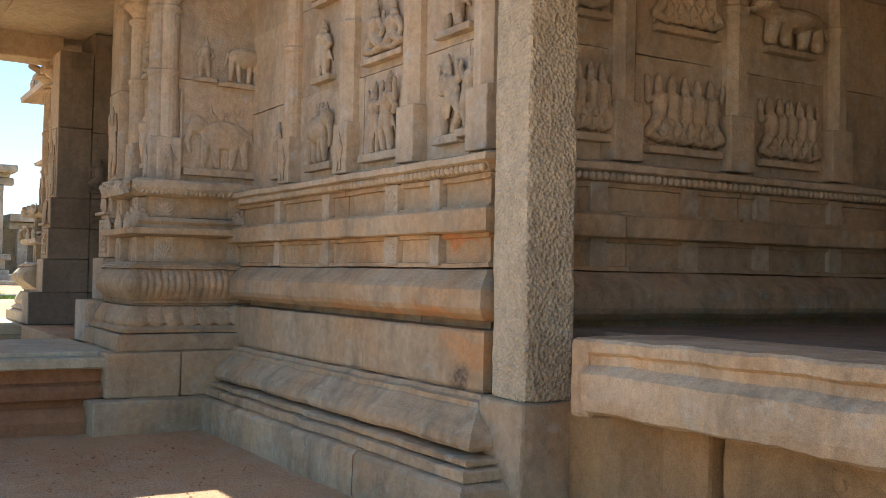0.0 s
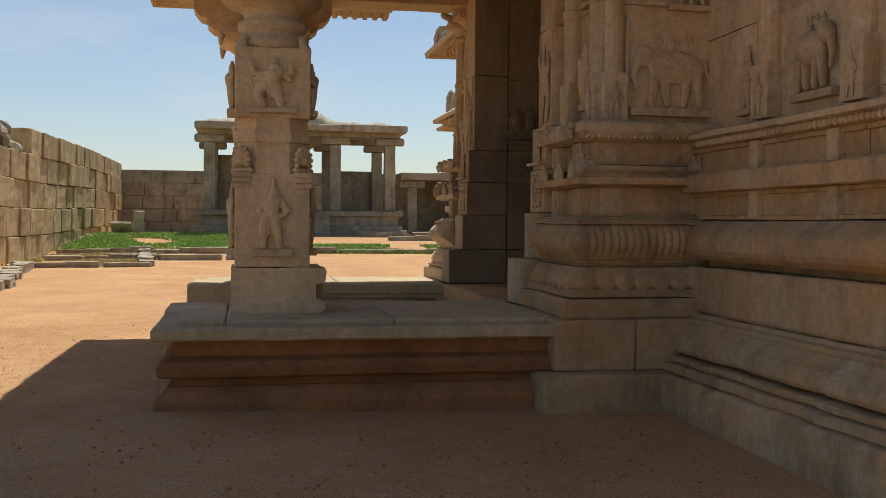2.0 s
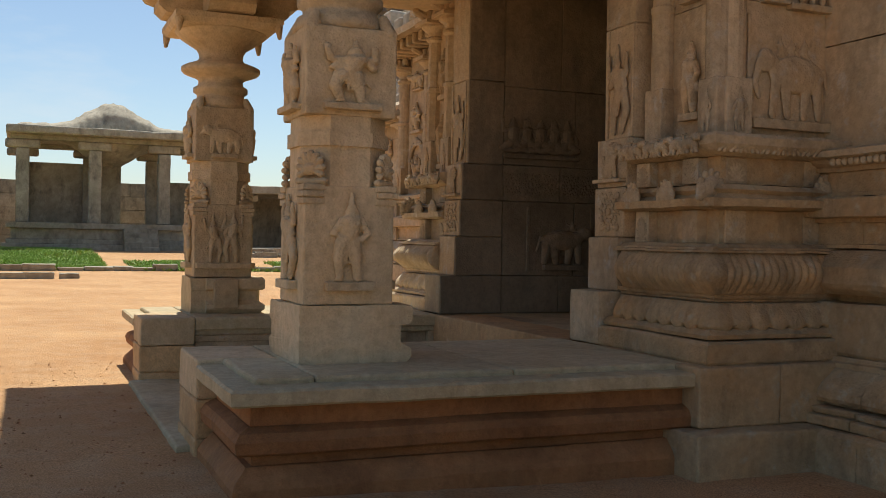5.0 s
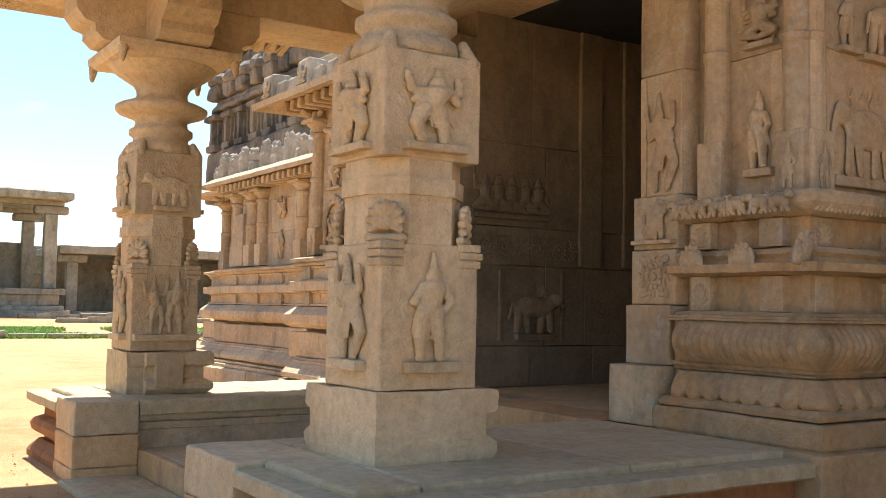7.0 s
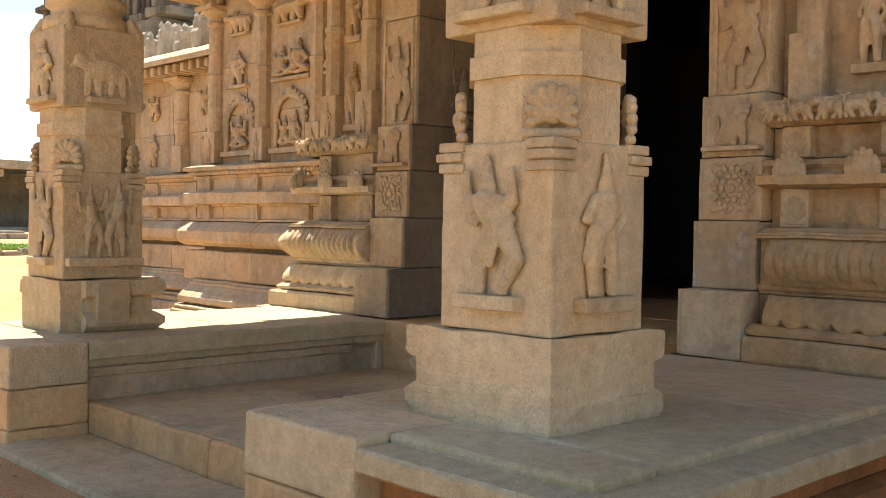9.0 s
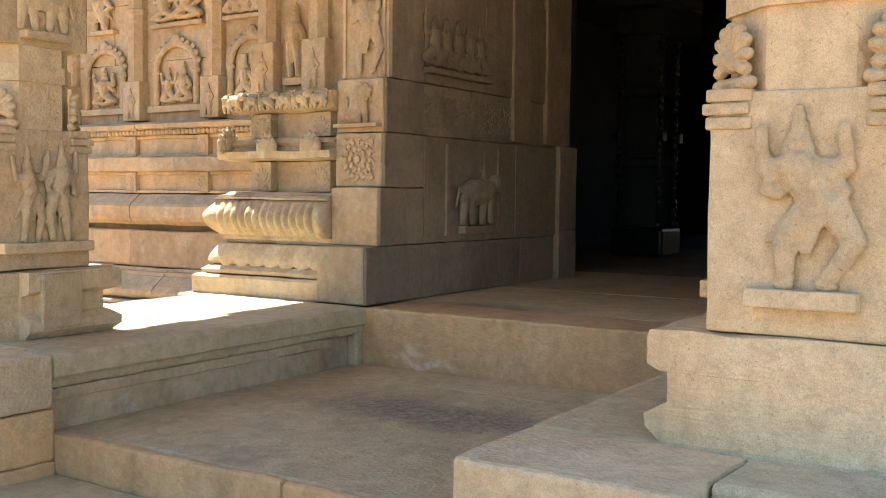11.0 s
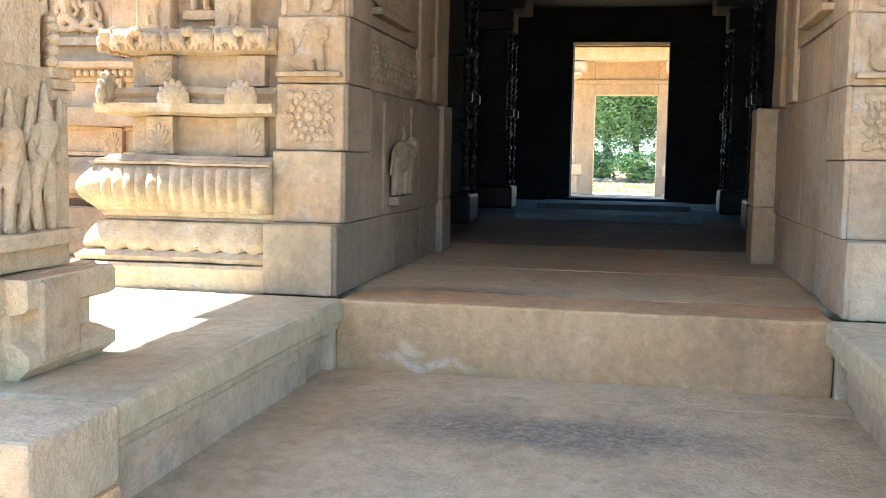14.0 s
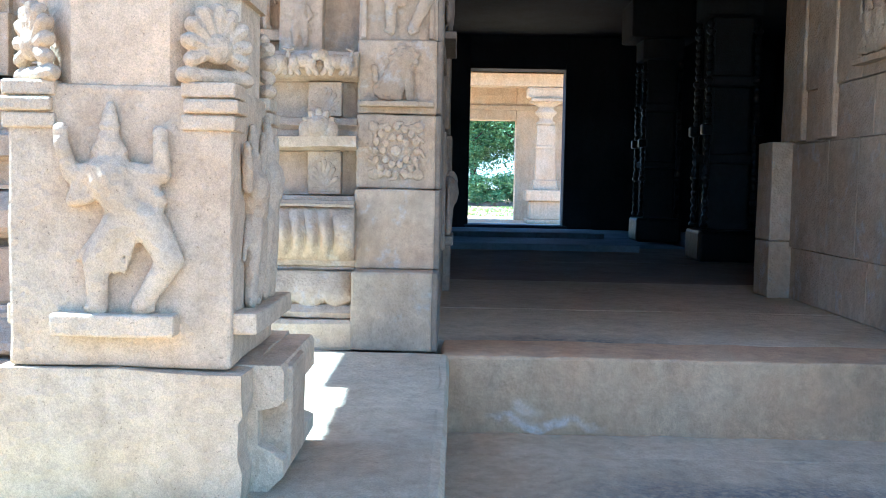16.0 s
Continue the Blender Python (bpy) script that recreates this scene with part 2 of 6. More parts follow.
def box(bm, x0, x1, y0, y1, z0, z1, bevel=0.012, cell=0.0):
    """A block with rounded edges, cut into cells if asked."""
    lo, hi = (x0, y0, z0), (x1, y1, z1)
    r = min(bevel, 0.3 * min(b - a for a, b in zip(lo, hi)))
    ticks = []
    for a, b in zip(lo, hi):
        n = min(max(1, int((b - a) / cell)), 60) if cell else 1
        ticks.append([a] + [a + r + (b - a - 2 * r) * k / n for k in range(n + 1)] + [b])
    verts = {}
    def vert(i, j, k):
        if (i, j, k) not in verts:
            p = Vector((ticks[0][i], ticks[1][j], ticks[2][k]))
            q = Vector([min(max(c, l + r), h - r) for c, l, h in zip(p, lo, hi)])
            d = p - q
            verts[i, j, k] = bm.verts.new(q + d.normalized() * r if d.length > 1e-9 else p)
        return verts[i, j, k]
    nx, ny, nz = (len(t) - 1 for t in ticks)
    for k in (0, nz):
        for i in range(nx):
            for j in range(ny):
                f = (vert(i, j, k), vert(i + 1, j, k), vert(i + 1, j + 1, k), vert(i, j + 1, k))
                bm.faces.new(f if k else f[::-1])
    for j in (0, ny):
        for i in range(nx):
            for k in range(nz):
                f = (vert(i, j, k), vert(i + 1, j, k), vert(i + 1, j, k + 1), vert(i, j, k + 1))
                bm.faces.new(f[::-1] if j else f)
    for i in (0, nx):
        for j in range(ny):
            for k in range(nz):
                f = (vert(i, j, k), vert(i, j + 1, k), vert(i, j + 1, k + 1), vert(i, j, k + 1))
                bm.faces.new(f if i else f[::-1])


def block(x0, x1, y0, y1, z0, z1, bevel=0.015, cell=0.0, amp=0.0, seed=0.0):
    bm = bmesh.new()
    box(bm, x0, x1, y0, y1, z0, z1, bevel, cell)
    if amp:
        rough(bm, amp, 3.0, seed)
    return bm


def lathe(bm, profile, sides=32, turn=0.0, square=0.0, centre=(0, 0)):
    """Turns (radius, z) round the vertical."""
    rings = []
    for r, z in profile:
        ring = []
        for i in range(sides):
            a = 2 * math.pi * (i + turn) / sides
            ring.append(bm.verts.new((centre[0] + r * math.cos(a), centre[1] + r * math.sin(a), z)))
        rings.append(ring)
    for a, b in zip(rings, rings[1:]):
        for i in range(sides):
            bm.faces.new((a[i], a[(i + 1) % sides], b[(i + 1) % sides], b[i]))
    bm.faces.new(rings[0][::-1])
    bm.faces.new(rings[-1])


def squares(bm, profile, centre=(0, 0)):
    """Stacks square rings of (half width, z)."""
    rings = []
    for h, z in profile:
        w, e, s, n = h if isinstance(h, tuple) else (h, h, h, h)
        rings.append([bm.verts.new((centre[0] + x, centre[1] + y, z)) for x, y in ((-w, -s), (e, -s), (e, n), (-w, n))])
    for a, b in zip(rings, rings[1:]):
        for i in range(4):
            bm.faces.new((a[i], a[(i + 1) % 4], b[(i + 1) % 4], b[i]))
    bm.faces.new(rings[0][::-1])
    bm.faces.new(rings[-1])


def sweep(path, profile, back=0.35, step=0.1, amp=0.006, start=0.0, stop=None, ribs=None, seed=0.0, gap=0.004):
    """Runs a profile of (out, z) along a line on the ground, with its outside to the left, from start to stop metres along it."""
    pts = [Vector(p) for p in path]
    lens = [(b - a).length for a, b in zip(pts, pts[1:])]
    total = sum(lens)
    stop = total if stop is None else stop
    marks, run = [], 0.0
    dirs = [(b - a).normalized() for a, b in zip(pts, pts[1:])]
    lefts = [Vector((-d.y, d.x)) for d in dirs]
    for i, L in enumerate(lens):
        n = max(1, int(L / step))
        for k in range(n + (1 if i == len(lens) - 1 else 0)):
            if ribs and k and min(L * k / n, L - L * k / n) < 0.1:
                continue
            s = run + L * k / n
            if k == 0 and i > 0:
                m = (lefts[i - 1] + lefts[i]) / (1 + lefts[i - 1].dot(lefts[i]))
            else:
                m = lefts[i]
            marks.append((s, pts[i] + dirs[i] * (L * k / n), m, i))
        run += L
    use = [q for q in marks if start < q[0] < stop]
    def at(s):
        run = 0.0
        for i, L in enumerate(lens):
            if s <= run + L + 1e-6:
                return (s, pts[i] + dirs[i] * (s - run), lefts[i], i)
            run += L
        return marks[-1]
    lo, hi = start + (gap if start > 0 else 0), stop - (gap if stop < total else 0)
    if start <= 0:
        first = marks[0]
    else:
        first = at(lo)
    last = marks[-1] if stop >= total else at(hi)
    use = [first] + [q for q in use if lo + 0.02 < q[0] < hi - 0.02] + [last]
    bm = bmesh.new()
    full = [(-back, profile[0][1])] + list(profile) + [(-back, profile[-1][1])]
    rings = []
    for s, p, m, i in use:
        ring = []
        for j, (o, z) in enumerate(full):
            if ribs and 0 < j < len(full) - 1:
                u = (j - 1) / (len(full) - 3)
                wave = abs(math.sin(math.pi * (s + ribs[2] * math.sin(math.pi * u)) / ribs[0])) if m.length < 1.05 else 0.3
                o = o + ribs[1] * wave ** 0.7 * max(math.sin(math.pi * u), 0.35 if ribs[3] else 0.0)
                if ribs[3] and j < 3:
                    z = z + ribs[3] * (1 - wave)
            q = p + m * o
            v = Vector((q.x, q.y, z))
            if amp and 0 < j < len(full) - 1:
                v += noise.noise_vector(v * 2.7 + Vector((seed, 0, seed))) * amp + noise.noise_vector(v * 13) * amp * 0.45
            ring.append(bm.verts.new(v))
        rings.append(ring)
    for a, b in zip(rings, rings[1:]):
        for j in range(len(full)):
            k = (j + 1) % len(full)
            bm.faces.new((a[j], a[k], b[k], b[j]))
    bm.faces.new(rings[0])
    bm.faces.new(rings[-1][::-1])
    return bm


def limb(bm, p, q, r0, r1, sides=10):
    """A rounded limb from p to q."""
    p, q = Vector(p), Vector(q)
    d = q - p
    L = d.length
    rot = d.to_track_quat("Z", "Y").to_matrix().to_4x4()
    m = Matrix.Translation(p) @ rot
    prof = []
    for k in range(4):
        a = math.pi / 2 * (1 - k / 3)
        prof.append((max(r0 * math.cos(a), 1e-4), -r0 * math.sin(a)))
    for k in range(4):
        a = math.pi / 2 * k / 3
        prof.append((max(r1 * math.cos(a), 1e-4), L + r1 * math.sin(a)))
    rings = []
    for r, z in prof:
        rings.append([bm.verts.new(m @ Vector((r * math.cos(2 * math.pi * i / sides), r * math.sin(2 * math.pi * i / sides), z))) for i in range(sides)])
    for a, b in zip(rings, rings[1:]):
        for i in range(sides):
            bm.faces.new((a[i], a[(i + 1) % sides], b[(i + 1) % sides], b[i]))
    bm.faces.new(rings[0][::-1])
    bm.faces.new(rings[-1])


def ball(bm, c, rx, ry, rz):
    bmesh.ops.create_icosphere(bm, subdivisions=2, radius=1, matrix=Matrix.Translation(c) @ Matrix.Diagonal((rx, ry, rz, 1)))


def fused(name, bm, voxel, mat):
    """Melts overlapping forms into one carved, softened surface."""
    me = mesh_of("rough_form", bm, mat)
    ob = new("form", me)
    r = ob.modifiers.new("melt", "REMESH")
    r.mode, r.voxel_size = "VOXEL", voxel
    s = ob.modifiers.new("soften", "SMOOTH")
    s.factor, s.iterations = 0.5, 1
    done = bpy.data.meshes.new_from_object(ob.evaluated_get(bpy.context.evaluated_depsgraph_get()))
    bpy.data.objects.remove(ob)
    done.name = name
    if not done.materials:
        done.materials.append(mat)
    for p in done.polygons:
        p.use_smooth = True
    return done

# ---- ground ----


def ease(a, b, v):
    u = min(max((v - a) / (b - a), 0), 1)
    return u * u * (3 - 2 * u)


def ground_height(x, y):
    z = -0.07 * ease(-1.2, 2.0, x) * (1 - ease(25, 40, y))
    z += 0.75 * ease(42, 58, y)
    z += 0.12 * ease(16, 24, x)
    return z


def ground_mesh():
    def ticks(lo, hi, dense_lo, dense_hi, fine, coarse):
        t, out = lo, []
        while t < hi:
            out.append(t)
            t += fine if dense_lo <= t < dense_hi else coarse
        return out + [hi]
    xs, ys = ticks(-300, 300, -10, 4, 0.2, 5), ticks(-300, 400, -4, 30, 0.2, 5)
    verts, faces = [], []
    for y in ys:
        for x in xs:
            p = Vector((x, y, 0))
            near = 1 - ease(30, 60, abs(x) + abs(y - 12))
            verts.append((x, y, ground_height(x, y) + near * (noise.noise(p * 0.9) * 0.012 + noise.noise(p * 3.1) * 0.008)))
    n = len(xs)
    for j in range(len(ys) - 1):
        for i in range(n - 1):
            a = j * n + i
            faces.append((a, a + 1, a + n + 1, a + n))
    me = bpy.data.meshes.new("ground")
    me.from_pydata(verts, [], faces)
    me.materials.append(SAND)
    for p in me.polygons:
        p.use_smooth = True
    return me


tagged(new("ground", ground_mesh()), "trodden orange-red sandy courtyard ground", "ground", kind="structure")

# ---- temple walls ----
HALL = 0.69      # level of the hall's floor and the bench tops
W0, WN = 3.95, 4.12
SOUTH_RUN = [(10.5, 5.72), (W0, 5.72), (W0, 10.6)]
NORTH_RUN = [(WN, 16.3), (WN, 20.85), (5.2, 20.85), (5.2, 27.3), (5.7, 27.3), (5.7, 29.4), (14.0, 29.4)]
BUT_S = [(4.3, 10.45), (2.95, 10.45), (2.95, 11.45)]
BUT_N = [(2.95, 15.50), (2.95, 16.42), (4.3, 16.42)]

COURSES = [
    ("footing_stone", [(0.74, -0.3), (0.75, 0.0), (0.74, 0.22), (0.70, 0.25)], 1.7),
    ("lotus_moulding", [(0.64, 0.25), (0.65, 0.26), (0.65, 0.315), (0.64, 0.325), (0.57, 0.33), (0.57, 0.34), (0.60, 0.345), (0.605, 0.375), (0.59, 0.385), (0.44, 0.39), (0.44, 0.415), (0.54, 0.42), (0.56, 0.45), (0.555, 0.50), (0.51, 0.55), (0.44, 0.60), (0.395, 0.645), (0.375, 0.655), (0.375, 0.69), (0.33, 0.70), (0.32, 0.73)], 2.2),
    ("plain_course", [(0.27, 0.735), (0.285, 0.76), (0.285, 1.125), (0.27, 1.14)], 2.5),
    ("shadow_course", [(0.08, 1.14), (0.08, 1.205)], 9),
    ("bevelled_course", [(0.27, 1.205), (0.34, 1.25), (0.365, 1.29), (0.365, 1.41), (0.34, 1.44), (0.22, 1.54), (0.12, 1.555)], 2.8),
    ("recessed_frieze", [(0.20, 1.555), (0.20, 1.585), (0.155, 1.59), (0.155, 1.755), (0.19, 1.76), (0.19, 1.79)], 4.5),
    ("projecting_band", [(0.28, 1.79), (0.305, 1.80), (0.305, 1.94), (0.29, 1.955)], 2.6),
    ("recessed_frieze", [(0.20, 1.955), (0.20, 1.985), (0.155, 1.99), (0.155, 2.15), (0.19, 2.155), (0.19, 2.19)], 4.5),
    ("cornice", [(0.17, 2.19), (0.22, 2.22), (0.24, 2.25), (0.305, 2.265), (0.31, 2.31), (0.20, 2.34), (0.03, 2.36)], 2.4),
]
BUT_COURSES = [
    ("base_slab", [(0.49, HALL), (0.50, 0.71), (0.50, 0.84), (0.48, 0.86)], 9),
    ("lotus_lip", [(0.40, 0.86), (0.44, 0.87), (0.45, 0.90), (0.40, 0.935), (0.36, 0.94)], 9),
    ("lotus_petals", [(0.39, 0.915), (0.40, 0.93), (0.40, 0.97), (0.385, 1.02), (0.36, 1.07), (0.335, 1.11), (0.33, 1.13)], 9),
    ("fillet", [(0.27, 1.13), (0.28, 1.14), (0.28, 1.155), (0.30, 1.16), (0.31, 1.175), (0.31, 1.195)], 9),
    ("fluted_roll", [(0.33, 1.195), (0.335, 1.215), (0.352, 1.24), (0.375, 1.27), (0.395, 1.305), (0.405, 1.345), (0.405, 1.38), (0.392, 1.415), (0.37, 1.45), (0.35, 1.485), (0.34, 1.51)], 9),
    ("fillet", [(0.37, 1.51), (0.37, 1.527), (0.34, 1.53), (0.34, 1.547), (0.30, 1.55), (0.27, 1.575)], 9),
    ("recessed_frieze", [(0.12, 1.575), (0.12, 1.84)], 9),
    ("shelf_moulding", [(0.24, 1.84), (0.34, 1.86), (0.35, 1.92), (0.27, 1.93), (0.24, 1.96), (0.28, 1.99), (0.24, 2.03), (0.13, 2.04)], 9),
    ("recessed_frieze", [(0.12, 2.04), (0.12, 2.25)], 9),
    ("cornice", [(0.18, 2.25), (0.26, 2.28), (0.31, 2.33), (0.32, 2.39), (0.30, 2.415), (0.05, 2.42)], 9),
]


def run_length(path):
    return sum((Vector(b) - Vector(a)).length for a, b in zip(path, path[1:]))


def walls_along(path, owner, courses, top, upper_name="wall_stone", seed=0.0, top_courses=3, back=0.35, mat=None, rib=0.075):
    """The moulded base and the plain upper courses of one run of wall, stone by stone."""
    def shifted(d):
        pts = [Vector(p) for p in path]
        lefts = [Vector((-(b - a).y, (b - a).x)).normalized() for a, b in zip(pts, pts[1:])]
        ms = [lefts[0]] + [(a + b) / (1 + a.dot(b)) for a, b in zip(lefts, lefts[1:])] + [lefts[-1]]
        return [tuple(p + m * d) for p, m in zip(pts, ms)]
    total = run_length(path)
    rnd = random.Random(int(seed * 10) + 3)
    for ci, (name, prof, length) in enumerate(courses):
        s, k = 0.0, 0
        while s < total - 0.05:
            e = min(total, s + length * rnd.uniform(0.75, 1.25))
            if total - e < 0.5:
                e = total
            ribs = (0.082 if rib > 0.05 else 0.07, rib, 0.05 if rib > 0.05 else 0.0, 0.0) if name == "fluted_roll" else (0.17, 0.022, 0.0, 0.045) if name == "lotus_petals" else None
            if ribs:
                far = shifted(0.38)
                part("inner_course", sweep(path, [(0.27, prof[0][1] + 0.002), (0.27, prof[-1][1] - 0.002)], back, 0.1, 0.003), mat or SAND_STONE, owner)
                part(name, sweep(far, [(max(o, 0.33) - 0.38, q) for o, q in prof], 0.09, 0.0095 if name == "fluted_roll" else 0.02, 0.004, 0.0, None, ribs, seed + ci), mat or SAND_STONE, owner, smooth=True)
                break
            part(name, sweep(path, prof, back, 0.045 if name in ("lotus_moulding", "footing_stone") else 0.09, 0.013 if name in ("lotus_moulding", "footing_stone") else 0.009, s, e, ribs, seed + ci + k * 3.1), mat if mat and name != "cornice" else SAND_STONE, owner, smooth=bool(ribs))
            s, k = e, k + 1
    z = courses[-1][1][-1][1]
    h = (top - z) / top_courses
    for c in range(top_courses):
        s, k = 0.0, 0
        while s < total - 0.05:
            e = min(total, s + rnd.uniform(1.1, 2.2))
            if total - e < 0.4:
                e = total
            d = rnd.uniform(-0.006, 0.006)
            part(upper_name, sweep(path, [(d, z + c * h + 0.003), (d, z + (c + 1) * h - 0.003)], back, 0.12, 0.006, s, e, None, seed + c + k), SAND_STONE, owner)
            s, k = e, k + 1


wall_south = structure("wall_south", "carved granite temple wall with stacked base mouldings in shade", "temple wall")
walls_along(SOUTH_RUN, wall_south, COURSES, 4.9, seed=1.0, mat=DUST_STONE)
wall_north = structure("wall_north", "carved granite temple wall glowing in light thrown up from the sand", "temple wall")
walls_along(NORTH_RUN, wall_north, COURSES, 4.4, seed=2.0)
buttress_south = structure("buttress_south", "projecting porch wall end with fluted roll and elephant carving", "temple wall")
walls_along(BUT_S, buttress_south, BUT_COURSES, 4.6, seed=3.0, top_courses=2, mat=DUST_STONE, rib=0.024)
buttress_north = structure("buttress_north", "projecting porch wall end with fluted roll and animal frieze", "temple wall")
walls_along(BUT_N, buttress_north, BUT_COURSES, 4.6, seed=4.0, top_courses=2)
# the higher wall of the north bay, behind its eave
part("wall_stone", block(WN, WN + 0.35, 16.3, 20.85, 4.4, 4.95, 0.01), SAND_STONE, wall_north)
# plain stones under the south wall end
for x0, x1, y0, z0, z1, sd in ((2.17, 3.3, 9.66, -0.3, 0.25, 1), (2.32, 3.05, 9.86, 0.25, HALL, 2), (3.055, 3.66, 9.87, 0.25, HALL, 3)):
    part("foundation_stone", block(x0, x1, y0, 11.4, z0, z1, 0.02, 0.15, 0.008, sd), DUST_STONE, buttress_south)
for x0, x1, y1, z0, z1, sd in ((2.16, 4.0, 17.2, -0.3, 0.25, 4), (2.32, 3.9, 16.98, 0.25, HALL, 5)):
    part("foundation_stone", block(x0, x1, 15.6, y1, z0, z1, 0.02, 0.15, 0.008, sd), SAND_STONE, buttress_north)


def jamb(owner, y_open, y_out, sd, inner):
    """The squared stones beside the porch entrance and the side of the passage behind them."""
    lo, hi = min(y_open, y_out), max(y_open, y_out)
    for i, (x, z0, z1) in enumerate(((2.45, HALL, 1.15), (2.63, 1.15, 1.62), (2.69, 1.62, 2.06), (2.71, 2.06, 2.495), (2.78, 2.495, 3.5), (2.78, 3.5, 4.6))):
        part("jamb_stone", block(x, 3.25, lo + 0.03, hi, z0 + 0.002, z1 - 0.002, 0.014, 0.1, 0.006, sd + i) if y_open < y_out else block(x, 3.25, lo, hi - 0.03, z0 + 0.002, z1 - 0.002, 0.014, 0.1, 0.006, sd + i), SAND_STONE, owner)
        y0, y1 = sorted((y_open, y_open + (0.036 if y_open < y_out else -0.036)))
        # Thin facing, so one side of the jamb can be coloured for shade.
        part("jamb_inner_face", block(x + 0.004, 3.25, y0, y1, z0 + 0.002, z1 - 0.002, 0.012, 0.1, 0.005, sd + i + 40), inner, owner)
    for i, (z0, z1) in enumerate(((HALL, 1.15), (1.15, 2.06), (2.06, 2.5), (2.5, 3.45), (3.45, 4.9))):
        xs = [3.255, 4.05 + 0.2 * (i % 2), 5.0 - 0.15 * (i % 2), 6.0]
        for k, (a, b) in enumerate(zip(xs, xs[1:])):
            o = 0.0 if i % 2 else 0.02
            y0, y1 = (lo, hi + 0.4) if y_open < y_out else (lo - 0.4, hi)
            if y_open < y_out:
                y0 += o
            else:
                y1 -= o
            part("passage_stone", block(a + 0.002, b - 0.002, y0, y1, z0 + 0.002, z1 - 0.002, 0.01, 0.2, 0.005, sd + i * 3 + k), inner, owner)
    d = -0.045 if y_open < y_out else 0.18
    for z0, z1 in ((HALL, 1.2), (1.202, 2.08)):
        part("doorpost_pedestal", block(5.72, 6.14, min(y_open + d, y_out), max(y_open + d, y_out), z0, z1, 0.015, 0.1, 0.005, sd + 20), inner, owner)


jamb(buttress_south, 11.945, 11.455, 30, SAND_STONE)
# North side gets the darkened stone in place of its shade.
jamb(buttress_north, 15.005, 15.505, 50, DARKENED_STONE)

# ---- hall inside ----
hall_walls = structure("wall_hall", "granite walls coloured near black for the unlit hall's shade", "temple wall")
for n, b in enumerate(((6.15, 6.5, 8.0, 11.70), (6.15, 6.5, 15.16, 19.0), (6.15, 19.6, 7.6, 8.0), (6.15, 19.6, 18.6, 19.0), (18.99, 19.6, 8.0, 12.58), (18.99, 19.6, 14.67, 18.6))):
    part("wall_stone", block(*b, HALL - 0.3, 4.9, 0.01), HALL_BLACK, hall_walls)
part("lintel", block(18.99, 19.6, 12.582, 14.668, 4.18, 4.9, 0.01), HALL_BLACK, hall_walls)
part("threshold", block(18.8, 19.7, 12.5, 14.75, 0.55, 0.765, 0.02, 0.2, 0.006), HALL_BLACK, hall_walls)
# Ceiling colour is near black in place of real darkness overhead.
structure("ceiling", "granite slab ceiling of the hall and porch, coloured dark for shade", "ceiling", block(3.76, 19.6, 7.6, 19.0, 4.9, 5.3, 0.01), HALL_BLACK)
floor = structure("floor", "worn granite slab floor of the hall", "floor")
# Slab colours darken row by row, painting in the falling light.
for i, (a, b) in enumerate(((2.96, 4.6), (4.604, 6.9), (6.904, 9.5), (9.504, 12.6), (12.604, 15.6), (15.604, 18.99))):
    for k, (c, d) in enumerate(((8.0, 11.2), (11.204, 15.3), (15.304, 18.6))):
        if i < 1:
            c, d = max(c, 11.7), min(d, 15.25)
        if d > c:
            part("floor_slab", block(a, b, c, d, 0.2, HALL - 0.004 * ((i + k) % 2), 0.012, 0.25, 0.006, i + k * 2), FLOOR_STONE if i < 2 else DARKENED_STONE if i < 4 else DARK_STONE, floor)
part("step_stone", block(2.36, 2.956, 11.995, 14.975, 0.1, HALL + 0.002, 0.018, 0.1, 0.009, 3), RISER_STONE, floor)
for i, x in enumerate((11.6, 15.2)):
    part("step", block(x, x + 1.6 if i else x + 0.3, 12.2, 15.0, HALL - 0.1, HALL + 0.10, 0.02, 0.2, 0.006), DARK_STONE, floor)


def black_pillar():
    p = thing("polished_pillar", "polished black stone pillar with beaded corner colonnettes in the dark hall", "pillar", "polished pillars of the hall", (0, 0, HALL))
    part("base", block(-0.4, 0.4, -0.4, 0.4, 0, 0.42, 0.05, 0.1, 0.006), POLISHED, p)
    for z0, z1, h in ((0.42, 1.3, 0.27), (1.3, 1.42, 0.31), (1.42, 2.3, 0.25), (2.3, 2.44, 0.31), (2.44, 3.2, 0.26), (3.2, 3.55, 0.36)):
        part("shaft_block", block(-h, h, -h, h, z0 + 0.001, z1 - 0.001, 0.03, 0.1, 0.006, z0), HALL_BLACK, p)
    bead = bmesh.new()
    prof = []
    for k in range(26):
        z = 0.43 + 0.105 * k
        fat = 0.062 if k % 6 == 0 else 0.045
        prof += [(0.026, z), (fat, z + 0.03), (fat, z + 0.06), (0.026, z + 0.09)]
    lathe(bead, prof, 10)
    for v in bead.verts:
        v.co += noise.noise_vector(v.co * 9) * 0.012
    beads = mesh_of("colonnette", bead, POLISHED)
    for sx in (-1, 1):
        for sy in (-1, 1):
            part("colonnette", beads, None, p).matrix_local = pose(sx * 0.31, sy * 0.31, 0)
            part("bracket_stone", block(sx * 0.33 - 0.07, sx * 0.33 + 0.07, sy * 0.33 - 0.07, sy * 0.33 + 0.07, 1.66, 1.80, 0.02), POLISHED, p)
    part("capital", block(-0.6, 0.6, -0.6, 0.6, 3.55, 4.21, 0.04), HALL_BLACK, p)
    return p


first = black_pillar()
first.matrix_world = pose(10.3, 11.35, HALL)
